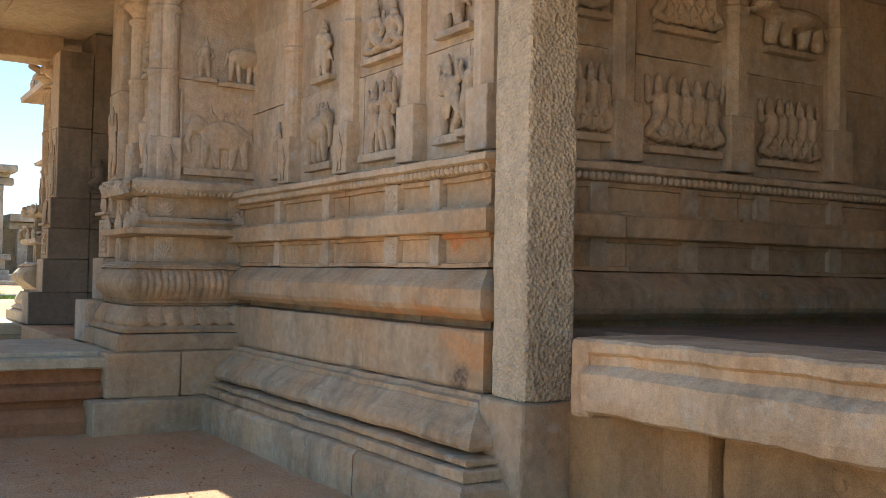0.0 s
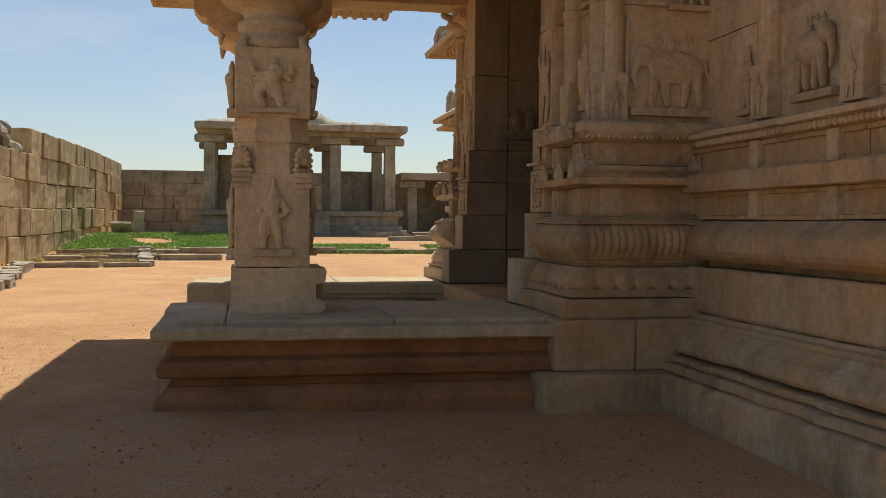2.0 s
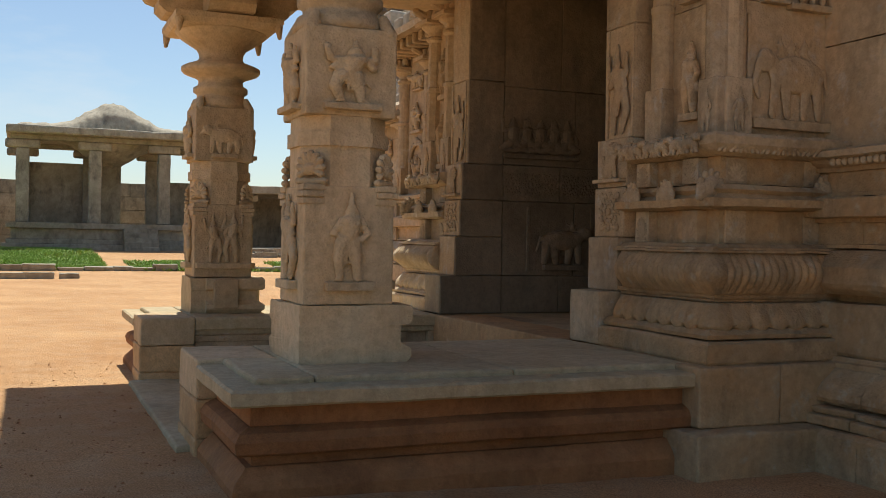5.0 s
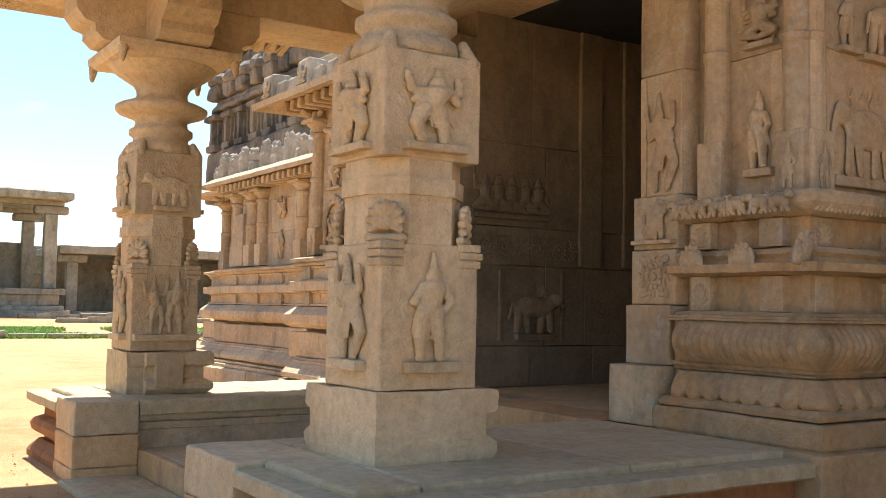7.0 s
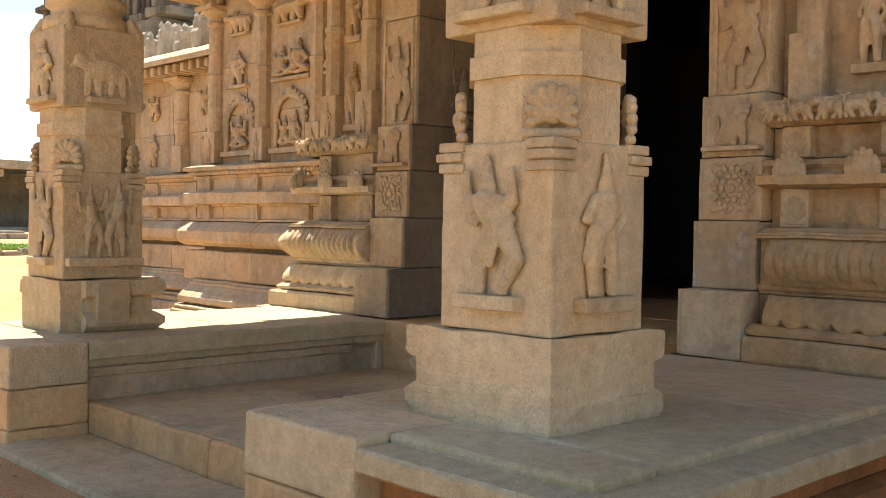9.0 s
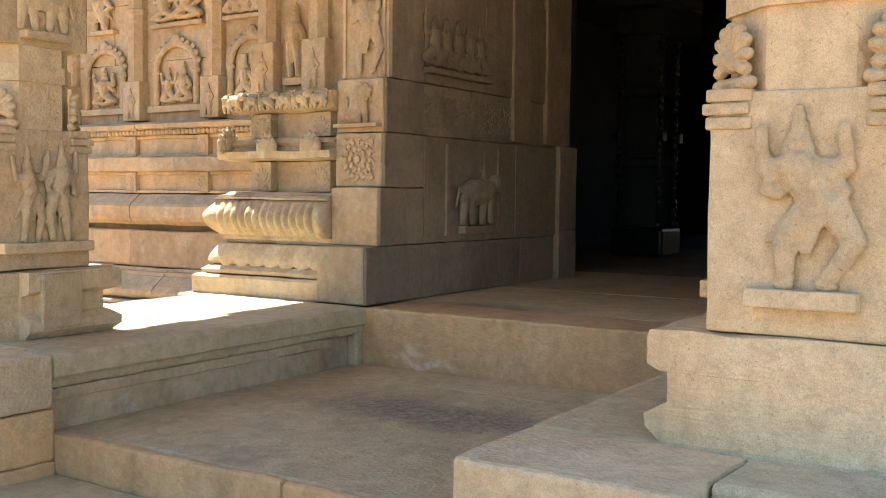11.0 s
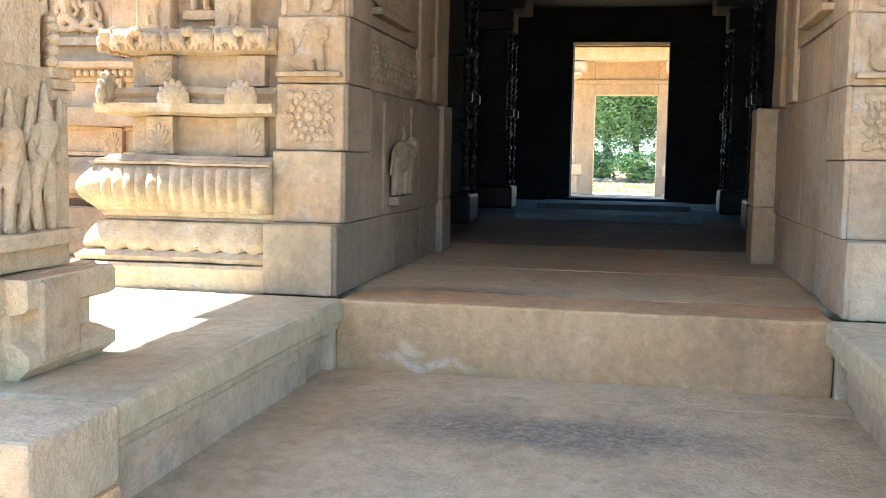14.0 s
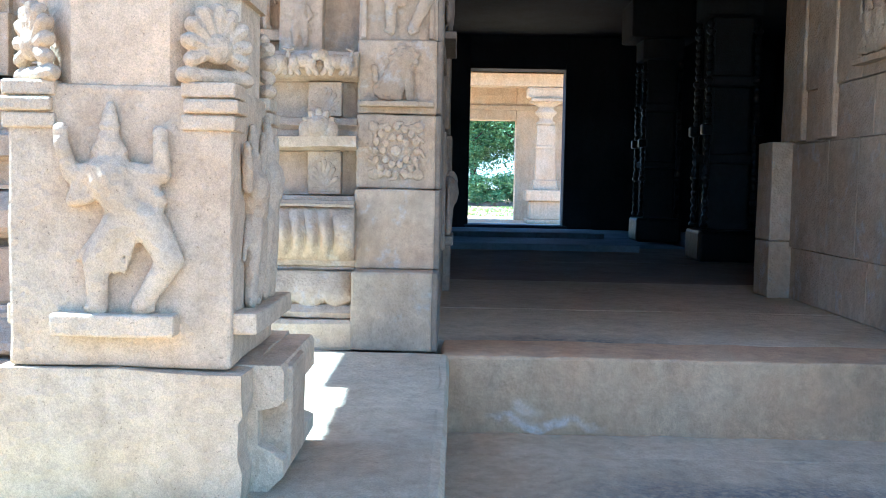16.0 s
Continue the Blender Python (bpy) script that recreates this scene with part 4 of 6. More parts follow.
def person_form(bm, x, s, rnd, arms=2, bend=0.0, crown=0.16, sit=False, lift=0.0):
    """A plain standing, dancing or seated carved form, s tall, its back on the plane y = 0."""
    before = len(bm.verts)
    d = -0.05 * s
    hip, sho = (0.24 if sit else 0.47) * s, (0.52 if sit else 0.73) * s
    sway = bend * 0.09 * s
    top = Vector((x - sway * 0.4, d, sho + 0.105 * s))
    limb(bm, (x + sway * 0.5, d, hip + 0.08 * s), (x - sway * 0.3, d, sho - 0.04 * s), 0.10 * s, 0.125 * s)
    for side in (-1, 1):
        ball(bm, (x - sway * 0.3 + side * 0.11 * s, d, sho - 0.01 * s), 0.055 * s, 0.05 * s, 0.05 * s)
        ball(bm, (x + sway + side * 0.055 * s, d, hip), 0.085 * s, 0.075 * s, 0.085 * s)
        limb(bm, (x + sway + side * 0.13 * s, d * 0.6, hip), (x + side * 0.19 * s, d * 0.4, hip - 0.2 * s), 0.028 * s, 0.02 * s, 8)
    limb(bm, (x - 0.10 * s + sway, d * 1.3, hip + 0.05 * s), (x + 0.10 * s + sway, d * 1.3, hip + 0.05 * s), 0.035 * s, 0.035 * s, 8)
    for k in range(7):
        a = math.pi * (1 + k / 6)
        ball(bm, (x - sway * 0.3 + 0.075 * s * math.cos(a), d * 2.6, sho + 0.01 * s + 0.06 * s * math.sin(a)), 0.016 * s, 0.02 * s, 0.016 * s)
    if not sit:
        for k in range(3):
            limb(bm, (x + sway + (k - 1) * 0.03 * s, d * 2.1, hip), (x + (k - 1) * 0.045 * s, d * 1.5, hip - 0.26 * s), 0.02 * s, 0.014 * s, 8)
    ball(bm, top, 0.072 * s, 0.066 * s, 0.08 * s)
    for side in (-1, 1):
        ball(bm, top + Vector((side * 0.065 * s, 0, -0.02 * s)), 0.025 * s, 0.03 * s, 0.04 * s)
    for k, q in enumerate((0.06, 0.052, 0.042, 0.03)):
        ball(bm, top + Vector((0, 0.006 * s, 0.045 * s + crown * s * 0.33 * k)), q * s, q * s, 0.03 * s)
    for k in range(12):
        u = k / 11
        ball(bm, (x + (0.10 - 0.19 * u) * s + sway * u, d * (2.4 - 0.6 * math.cos(math.pi * u) ** 2), sho - (0.02 + 0.30 * u) * s), 0.017 * s, 0.02 * s, 0.02 * s)
    for side in (-1, 1):
        if sit:
            knee = Vector((x + side * 0.22 * s, d * 1.2, 0.13 * s))
            foot = Vector((x - side * 0.02 * s, d * 1.3, 0.07 * s))
        else:
            out = side * bend > 0
            knee = Vector((x + side * (0.085 + 0.12 * abs(bend) * (1.0 if out else 0.55 if abs(bend) > 0.9 else 0.0)) * s + sway * 0.6, d * 1.15, 0.27 * s))
            foot = Vector((x + side * 0.085 * s + (side * 0.03 * s if out else 0), d, 0.03 * s))
            limb(bm, foot, foot + Vector((side * 0.05 * s, -0.01 * s, -0.005 * s)), 0.035 * s, 0.025 * s, 8)
        limb(bm, (x + side * 0.06 * s + sway, d, hip), knee, 0.09 * s, 0.066 * s)
        limb(bm, knee, foot, 0.066 * s, 0.046 * s)
        for a in range(arms // 2):
            up = a == 1 or (arms == 2 and rnd.random() < 0.4)
            elbow = Vector((x + side * (0.20 + 0.02 * a) * s, d * 0.9, sho - (0.16 if not up else 0.03) * s))
            hand = Vector((x + side * ((0.20 if up else 0.12) + rnd.uniform(0, 0.08)) * s, d * 1.2, (sho + 0.13 * s) if up else (sho - 0.25 * s + rnd.uniform(0, 0.12) * s)))
            limb(bm, (x - sway * 0.3 + side * 0.11 * s, d, sho - 0.02 * s), elbow, 0.054 * s, 0.046 * s, 8)
            limb(bm, elbow, hand, 0.046 * s, 0.04 * s, 8)
            if up:
                ball(bm, hand + Vector((0, 0, 0.05 * s)), 0.045 * s, 0.03 * s, 0.05 * s)
    if lift:
        bm.verts.ensure_lookup_table()
        for v in bm.verts[before:]:
            v.co.z += lift


def beast_form(bm, x, s, length, rnd, trunk=False, mane=False, rider=0):
    d = -0.08 * s
    ball(bm, (x, d, 0.55 * s), 0.42 * length, 0.16 * s, 0.23 * s)
    for k, (u, f) in enumerate(((-0.30, -0.04), (-0.17, 0.05), (0.16, -0.05), (0.30, 0.04))):
        limb(bm, (x + u * length, d, 0.45 * s), (x + (u + f) * length, d, 0.06 * s), 0.085 * s, 0.06 * s)
    hx = x - 0.45 * length
    ball(bm, (hx, d * 1.2, 0.70 * s), 0.14 * s, 0.13 * s, 0.15 * s)
    if trunk:
        limb(bm, (hx - 0.08 * s, d, 0.66 * s), (hx - 0.17 * s, d, 0.42 * s), 0.07 * s, 0.05 * s)
        limb(bm, (hx - 0.17 * s, d, 0.42 * s), (hx - 0.10 * s, d, 0.26 * s), 0.05 * s, 0.035 * s)
        ball(bm, (hx + 0.13 * s, d * 1.5, 0.66 * s), 0.08 * s, 0.05 * s, 0.11 * s)
    else:
        limb(bm, (hx, d, 0.68 * s), (hx - 0.13 * s, d, 0.60 * s), 0.08 * s, 0.06 * s)
        limb(bm, (hx, d, 0.66 * s), (x - 0.25 * length, d, 0.6 * s), 0.13 * s if mane else 0.1 * s, 0.14 * s)
    limb(bm, (x + 0.41 * length, d, 0.62 * s), (x + 0.48 * length, d, 0.3 * s), 0.035 * s, 0.025 * s)
    for k in range(rider):
        u = x + (-0.22 + 0.18 * k) * length
        person_form(bm, u, 0.42 * s, rnd, 2, 0.0, 0.09, True, 0.68 * s)


def carved(kind, seed=1):
    """One relief, about a metre high, ready to be scaled."""
    rnd = random.Random(seed)
    bm = bmesh.new()
    if kind == "standing":
        person_form(bm, 0, 0.9, rnd, 2, rnd.uniform(-0.3, 0.3))
    elif kind == "dancer":
        person_form(bm, 0, 0.88, rnd, 4, 1.0 if seed % 2 else -1.0)
    elif kind == "four_armed":
        person_form(bm, 0, 0.9, rnd, 4, 0.55)
    elif kind == "pair":
        person_form(bm, -0.2, 0.82, rnd, 2, 0.5)
        person_form(bm, 0.2, 0.88, rnd, 4, -0.6)
    elif kind == "seated":
        person_form(bm, 0, 1.1, rnd, 4, 0.0, sit=True)
    elif kind == "seated_pair":
        person_form(bm, -0.26, 1.0, rnd, 2, 0.0, sit=True)
        person_form(bm, 0.24, 1.15, rnd, 2, 0.0, sit=True)
    elif kind == "row":
        for k in range(5):
            person_form(bm, -0.68 + 0.34 * k, 1.2, rnd, 2, 0.0, 0.08, True)
    elif kind == "rider":
        beast_form(bm, 0, 0.8, 0.75, rnd, rider=1)
    elif kind == "elephant":
        beast_form(bm, 0.05, 0.86, 0.95, rnd, trunk=True, rider=3)
    elif kind == "horse":
        beast_form(bm, 0, 0.95, 0.6, rnd)
    elif kind == "lion":
        beast_form(bm, 0, 0.9, 0.55, rnd, mane=True)
        limb(bm, (0.2, -0.05, 0.6), (0.05, -0.06, 0.95), 0.05, 0.04)
    elif kind == "seated_lion":
        limb(bm, (0.1, -0.08, 0.22), (-0.05, -0.12, 0.62), 0.22, 0.18)
        ball(bm, (0.16, -0.1, 0.2), 0.22, 0.12, 0.2)
        for u in (-0.2, -0.02):
            limb(bm, (u + 0.04, -0.16, 0.5), (u, -0.14, 0.06), 0.075, 0.065)
        ball(bm, (-0.1, -0.16, 0.76), 0.17, 0.15, 0.17)
        for k in range(9):
            a = 2 * math.pi * k / 9
            ball(bm, (-0.1 + 0.18 * math.cos(a), -0.12, 0.74 + 0.18 * math.sin(a)), 0.07, 0.08, 0.07)
        limb(bm, (0.3, -0.06, 0.2), (0.36, -0.06, 0.6), 0.045, 0.05, 8)
    elif kind == "beast":
        beast_form(bm, 0, 0.9, 0.9, rnd, trunk=seed % 2 == 0, mane=True)
    elif kind == "crouching":
        ball(bm, (0, -0.10, 0.52), 0.40, 0.18, 0.25)
        ball(bm, (0.30, -0.12, 0.44), 0.20, 0.20, 0.30)
        ball(bm, (-0.22, -0.12, 0.46), 0.17, 0.18, 0.28)
        ball(bm, (-0.42, -0.16, 0.72), 0.19, 0.19, 0.20)
        ball(bm, (-0.56, -0.18, 0.63), 0.10, 0.12, 0.10)
        for u, w in ((-0.26, -0.40), (-0.12, -0.16), (0.32, 0.16), (0.42, 0.40)):
            limb(bm, (u, -0.12, 0.32), (w, -0.13, 0.10), 0.11, 0.085)
        limb(bm, (0.45, -0.1, 0.55), (0.50, -0.1, 0.86), 0.06, 0.045)
        limb(bm, (0.50, -0.1, 0.86), (0.34, -0.1, 0.92), 0.045, 0.05)
    elif kind == "rosette":
        for sx in (-1, 1):
            for z in (0.1, 0.9):
                ball(bm, (0.42 * sx, -0.02, z), 0.11, 0.05, 0.10)
                ball(bm, (0.28 * sx, -0.02, z), 0.06, 0.04, 0.06)
        for r, n, q in ((0.40, 16, 0.07), (0.24, 10, 0.07)):
            for k in range(n):
                a = 2 * math.pi * k / n
                ball(bm, (r * math.cos(a), -0.03, 0.5 + r * math.sin(a)), q, 0.05, q)
        ball(bm, (0, -0.04, 0.5), 0.1, 0.07, 0.1)
        for k in range(12):
            a, r = 2 * math.pi * k / 12, 0.46
            limb(bm, (r * math.cos(a), -0.02, 0.5 + r * math.sin(a)), (0.55 * math.cos(a + 0.2), -0.02, 0.5 + 0.48 * math.sin(a + 0.2)), 0.04, 0.03, 8)
    elif kind == "boss":
        for k in range(7):
            a = math.pi * k / 6
            limb(bm, (0.36 * math.cos(a), -0.08, 0.35 + 0.45 * math.sin(a)), (0.42 * math.cos(a), -0.12, 0.35 + 0.55 * math.sin(a)), 0.12, 0.09)
        ball(bm, (0, -0.12, 0.4), 0.36, 0.2, 0.38)
        for k in (-1, 1):
            ball(bm, (0.34 * k, -0.1, 0.3), 0.2, 0.16, 0.32)
        limb(bm, (-0.42, -0.08, 0.12), (0.42, -0.08, 0.12), 0.12, 0.12)
    elif kind == "leaf":
        for k in range(7):
            a = math.pi * (0.12 + 0.76 * k / 6)
            limb(bm, (0, -0.03, 0.08), (0.42 * math.cos(a), -0.05, 0.1 + 0.75 * math.sin(a)), 0.05, 0.075, 8)
        limb(bm, (-0.3, -0.03, 0.06), (0.3, -0.03, 0.06), 0.06, 0.06)
    elif kind == "arch":
        for k in range(12):
            a, b = math.pi * k / 12, math.pi * (k + 1) / 12
            limb(bm, (0.42 * math.cos(a), -0.05, 0.55 + 0.36 * math.sin(a)), (0.42 * math.cos(b), -0.05, 0.55 + 0.36 * math.sin(b)), 0.055, 0.055, 8)
            ball(bm, (0.49 * math.cos(a), -0.04, 0.55 + 0.43 * math.sin(a)), 0.045, 0.04, 0.045)
        for side in (-1, 1):
            limb(bm, (side * 0.42, -0.05, 0.02), (side * 0.42, -0.05, 0.55), 0.055, 0.05)
            ball(bm, (side * 0.42, -0.05, 0.5), 0.09, 0.07, 0.05)
        ball(bm, (0, -0.06, 0.98), 0.09, 0.07, 0.09)
    elif kind == "shell":
        for k in range(9):
            a = math.pi * (-0.15 + 1.3 * k / 8)
            limb(bm, (0, -0.03, 0.4), (0.36 * math.cos(a), -0.05, 0.45 + 0.4 * math.sin(a)), 0.08, 0.10, 8)
        ball(bm, (0, -0.05, 0.42), 0.2, 0.14, 0.2)
        limb(bm, (-0.4, -0.02, 0.08), (0.4, -0.02, 0.08), 0.1, 0.1)
    for v in bm.verts:
        v.co += noise.noise_vector(v.co * 7 + Vector((seed, 0, 0))) * 0.012
    return fused(kind + "_carving", bm, 0.0135, SAND_STONE)


CARVINGS = {}


def relief(owner, kind, face, along, plane, z, w, h, seed=1, ledge=True, depth=1.0, name="relief_figure", mat=None):
    """Sets a relief on a wall face, with the small ledge it stands on."""
    key = (kind, seed % 3)
    if key not in CARVINGS:
        CARVINGS[key] = carved(kind, seed % 3 + 1)
    pos = (plane, along, z) if face in "WE" else (along, plane, z)
    lh = 0.09 * h if ledge else 0.0
    if ledge:
        me = mesh_of("ledge", block(-w / 2, w / 2, -0.075, 0.02, 0, lh, 0.008, 0.08, 0.004, along), mat or SAND_STONE)
        ledge_mesh = me
    me = CARVINGS[key]
    if mat:
        if (*key, mat.name) not in CARVINGS:
            CARVINGS[(*key, mat.name)] = me.copy()
            CARVINGS[(*key, mat.name)].materials[0] = mat
        me = CARVINGS[(*key, mat.name)]
    ob = part(name, me, None, owner)
    size = h - lh
    wide = w / (1.9 if kind == "row" else 1.15 if kind in ("pair", "seated_pair", "elephant", "beast", "rosette", "boss", "arch", "seated_lion", "crouching") else 0.85 if kind in ("shell", "leaf") else 0.52)
    flip = -1 if seed % 2 else 1
    ob.matrix_world = pose(pos[0], pos[1], pos[2] + lh, 0, 0, FACING[face]) @ Matrix.Diagonal((flip * wide, max(wide, size) * depth, size, 1))
    if ledge:
        part("ledge", ledge_mesh, None, ob).matrix_world = pose(*pos, 0, 0, FACING[face])
    return ob


def engaged_column(owner, face, along, plane, z0, z1, w=0.26, proud=0.16, round_=True, capital=True, carve=0):
    """A slim half-column: square foot with a small figure, shaft, rings and spreading head."""
    m = pose(*((plane, along, z0) if face in "WE" else (along, plane, z0)), 0, 0, FACING[face])
    H = z1 - z0
    bm = bmesh.new()
    box(bm, -w / 2, w / 2, -proud, 0.05, 0, min(0.45, 0.3 * H), 0.012, 0.1)
    top = H - (0.42 if capital else 0)
    r = w * 0.44
    lathe(bm, [(r, min(0.45, 0.3 * H) - 0.01), (r, 0.62 * top), (r * 1.12, 0.62 * top + 0.02), (r * 1.12, 0.62 * top + 0.06), (r * 0.95, 0.62 * top + 0.08), (r * 0.92, top)], 16 if round_ else 8, 0.5, centre=(0, -proud + r))
    if capital:
        lathe(bm, [(r * 0.9, top), (r * 1.2, top + 0.03), (r * 1.2, top + 0.06), (r * 0.85, top + 0.09), (r * 1.1, top + 0.14), (r * 1.75, top + 0.20), (r * 1.75, top + 0.23)], 16, 0.5, centre=(0, -proud + r))
        box(bm, -w * 0.8, w * 0.8, -proud - 0.12, 0.05, top + 0.23, top + 0.29, 0.01)
        box(bm, -w * 0.45, w * 0.45, -proud - 0.05, 0.05, top + 0.29, H, 0.02)
        for u in (-1, 1):
            limb(bm, (u * w * 0.3, -proud * 0.6, top + 0.32), (u * w * 0.75, -proud * 0.8, H - 0.02), 0.06, 0.05, 8)
        limb(bm, (0, -proud, top + 0.32), (0, -proud - 0.18, H - 0.02), 0.06, 0.055, 8)
    rough(bm, 0.004, 5.0, along)
    ob = part("engaged_column", bm, SAND_STONE, owner)
    ob.matrix_world = m
    if carve:
        relief(owner, "standing", face, along, plane + (-proud if face == "W" else 0), z0 + 0.03, w * 0.7, 0.36, carve, False, 0.5) if face == "W" else relief(owner, "standing", face, along, plane - proud, z0 + 0.03, w * 0.7, 0.36, carve, False, 0.5)
    return ob


def stub(owner, face, along, plane, z0, z1, w=0.15, proud=0.12, leaf=0):
    """The dwarf pier of a recessed frieze."""
    pos = (plane, along, 0) if face in "WE" else (along, plane, 0)
    ob = part("dwarf_pier", block(-w / 2, w / 2, -proud, 0.03, z0 + 0.002, z1 - 0.002, 0.008, 0.08, 0.004, along + z0), SAND_STONE, owner)
    ob.matrix_world = pose(*pos, 0, 0, FACING[face])
    if leaf:
        relief(owner, "leaf", face, along, plane - proud if face in "WS" else plane + proud, z0 + 0.02, w * 0.8, (z1 - z0) * 0.8, leaf, False, 0.4, "leaf_carving")


def fringe(owner, face, a, b, plane, z, step=0.062):
    """The row of small scallops that hangs under a cornice."""
    bm = bmesh.new()
    n = int(abs(b - a) / step)
    for k in range(n):
        u = a + (b - a) * (k + 0.5) / n
        c = (plane, u, z) if face in "WE" else (u, plane, z)
        ball(bm, c, 0.028, 0.03, 0.034)
    tagged(part("scallop_fringe", bm, SAND_STONE, owner, smooth=True), kind="stuff")


# south wall, two tiers of figures between slim columns
for y, zt, k in ((9.25, 4.85, 1), (7.98, 4.85, 2), (6.83, 4.85, 0), (5.82, 4.85, 0)):
    engaged_column(wall_south, "W", y, W0, 2.37, zt, 0.27, 0.13, y > 9, True, k)
for kind, y, z, w, h, k in (("standing", 9.62, 2.44, 0.24, 0.62, 1), ("elephant", 8.58, 2.45, 0.56, 0.74, 1), ("pair", 7.38, 2.44, 0.68, 0.78, 2), ("dancer", 6.32, 2.47, 0.36, 0.72, 2), ("four_armed", 6.02, 2.50, 0.30, 0.66, 1),
                            ("standing", 8.55, 3.27, 0.40, 0.62, 2), ("seated_pair", 7.36, 3.27, 0.72, 0.56, 1), ("standing", 6.25, 3.27, 0.5, 0.6, 0), ("rider", 8.5, 4.0, 0.5, 0.6, 1), ("seated", 7.4, 4.0, 0.5, 0.6, 1)):
    relief(wall_south, kind, "W", y, W0 - 0.005, z, w, h, k)
for y in (9.15, 8.05, 6.85, 6.2):
    for z0, z1 in ((1.56, 1.79), (1.957, 2.19)):
        stub(wall_south, "W", y, W0 - 0.10, z0, z1, 0.14 if y != 6.85 else 0.2, 0.12, 1 if y == 6.85 else 0)
fringe(wall_south, "W", 5.5, 10.1, W0 - 0.25, 2.225)
# the shaded wall over the platform
for x in (5.05, 6.25, 7.5):
    engaged_column(wall_south, "S", x, 5.72, 2.37, 4.85, 0.28, 0.12, False)
for kind, x, z, w, h, k in (("row", 4.62, 2.50, 0.62, 0.62, 1), ("row", 5.68, 2.46, 0.78, 0.66, 2), ("row", 6.9, 2.45, 0.70, 0.62, 0), ("row", 5.7, 3.4, 0.7, 0.6, 0), ("seated_pair", 4.6, 3.4, 0.6, 0.6, 0), ("rider", 6.9, 3.4, 0.6, 0.6, 0)):
    relief(wall_south, kind, "S", x, 5.715, z, w, h, k)
for x in (4.7, 5.6, 6.4, 7.3):
    for z0, z1 in ((1.56, 1.79), (1.957, 2.19)):
        stub(wall_south, "S", x, 5.62, z0, z1, 0.16, 0.1)
fringe(wall_south, "S", 3.8, 8.0, 5.47, 2.225)

# worn scrolls on the platform front
for y0, k in ((2.75, 1), (0.7, 0)):
    relief(platform, "rosette", "W", y0, 3.893, 0.28, 0.62, 0.4, k, False, 0.3, "scroll_carving", ORANGE_STONE)

# south porch wall end
relief(buttress_south, "elephant", "S", 3.60, 10.445, 2.50, 0.84, 0.86, 0, True, 0.42)
part("panel_frame", block(3.14, 3.17, 10.41, 10.46, 2.46, 3.40, 0.008), SAND_STONE, buttress_south)
part("panel_frame", block(4.02, 4.06, 10.41, 10.46, 2.46, 3.40, 0.008), SAND_STONE, buttress_south)
relief(buttress_south, "beast", "S", 3.82, 10.445, 3.47, 0.56, 0.62, 1)
relief(buttress_south, "standing", "S", 3.40, 10.445, 3.50, 0.25, 0.52, 1)
engaged_column(buttress_south, "S", 3.02, 10.45, 2.43, 4.6, 0.25, 0.10, True, True, 1)
for y, k in ((11.24, 0), (10.5, 1)):
    engaged_column(buttress_south, "W", y, 2.95, 2.43, 4.6, 0.24, 0.13, True, True, k)
relief(buttress_south, "standing", "W", 10.83, 2.945, 2.58, 0.26, 0.68, 2, True, 1.4)
relief(buttress_south, "seated", "W", 10.83, 2.945, 3.55, 0.3, 0.5, 2)
engaged_column(buttress_north, "W", 16.44, 2.95, 2.43, 4.6, 0.26, 0.13, False, True, 1)
engaged_column(buttress_north, "W", 15.86, 2.95, 2.43, 4.6, 0.26, 0.13, False, True, 2)
relief(buttress_north, "standing", "W", 16.12, 2.945, 2.50, 0.26, 0.74, 0, True, 1.4)
relief(buttress_north, "standing", "W", 16.12, 2.945, 3.4, 0.26, 0.7, 1, True, 1.2)
engaged_column(buttress_north, "N", 3.2, 16.42, 2.43, 4.6, 0.25, 0.1)


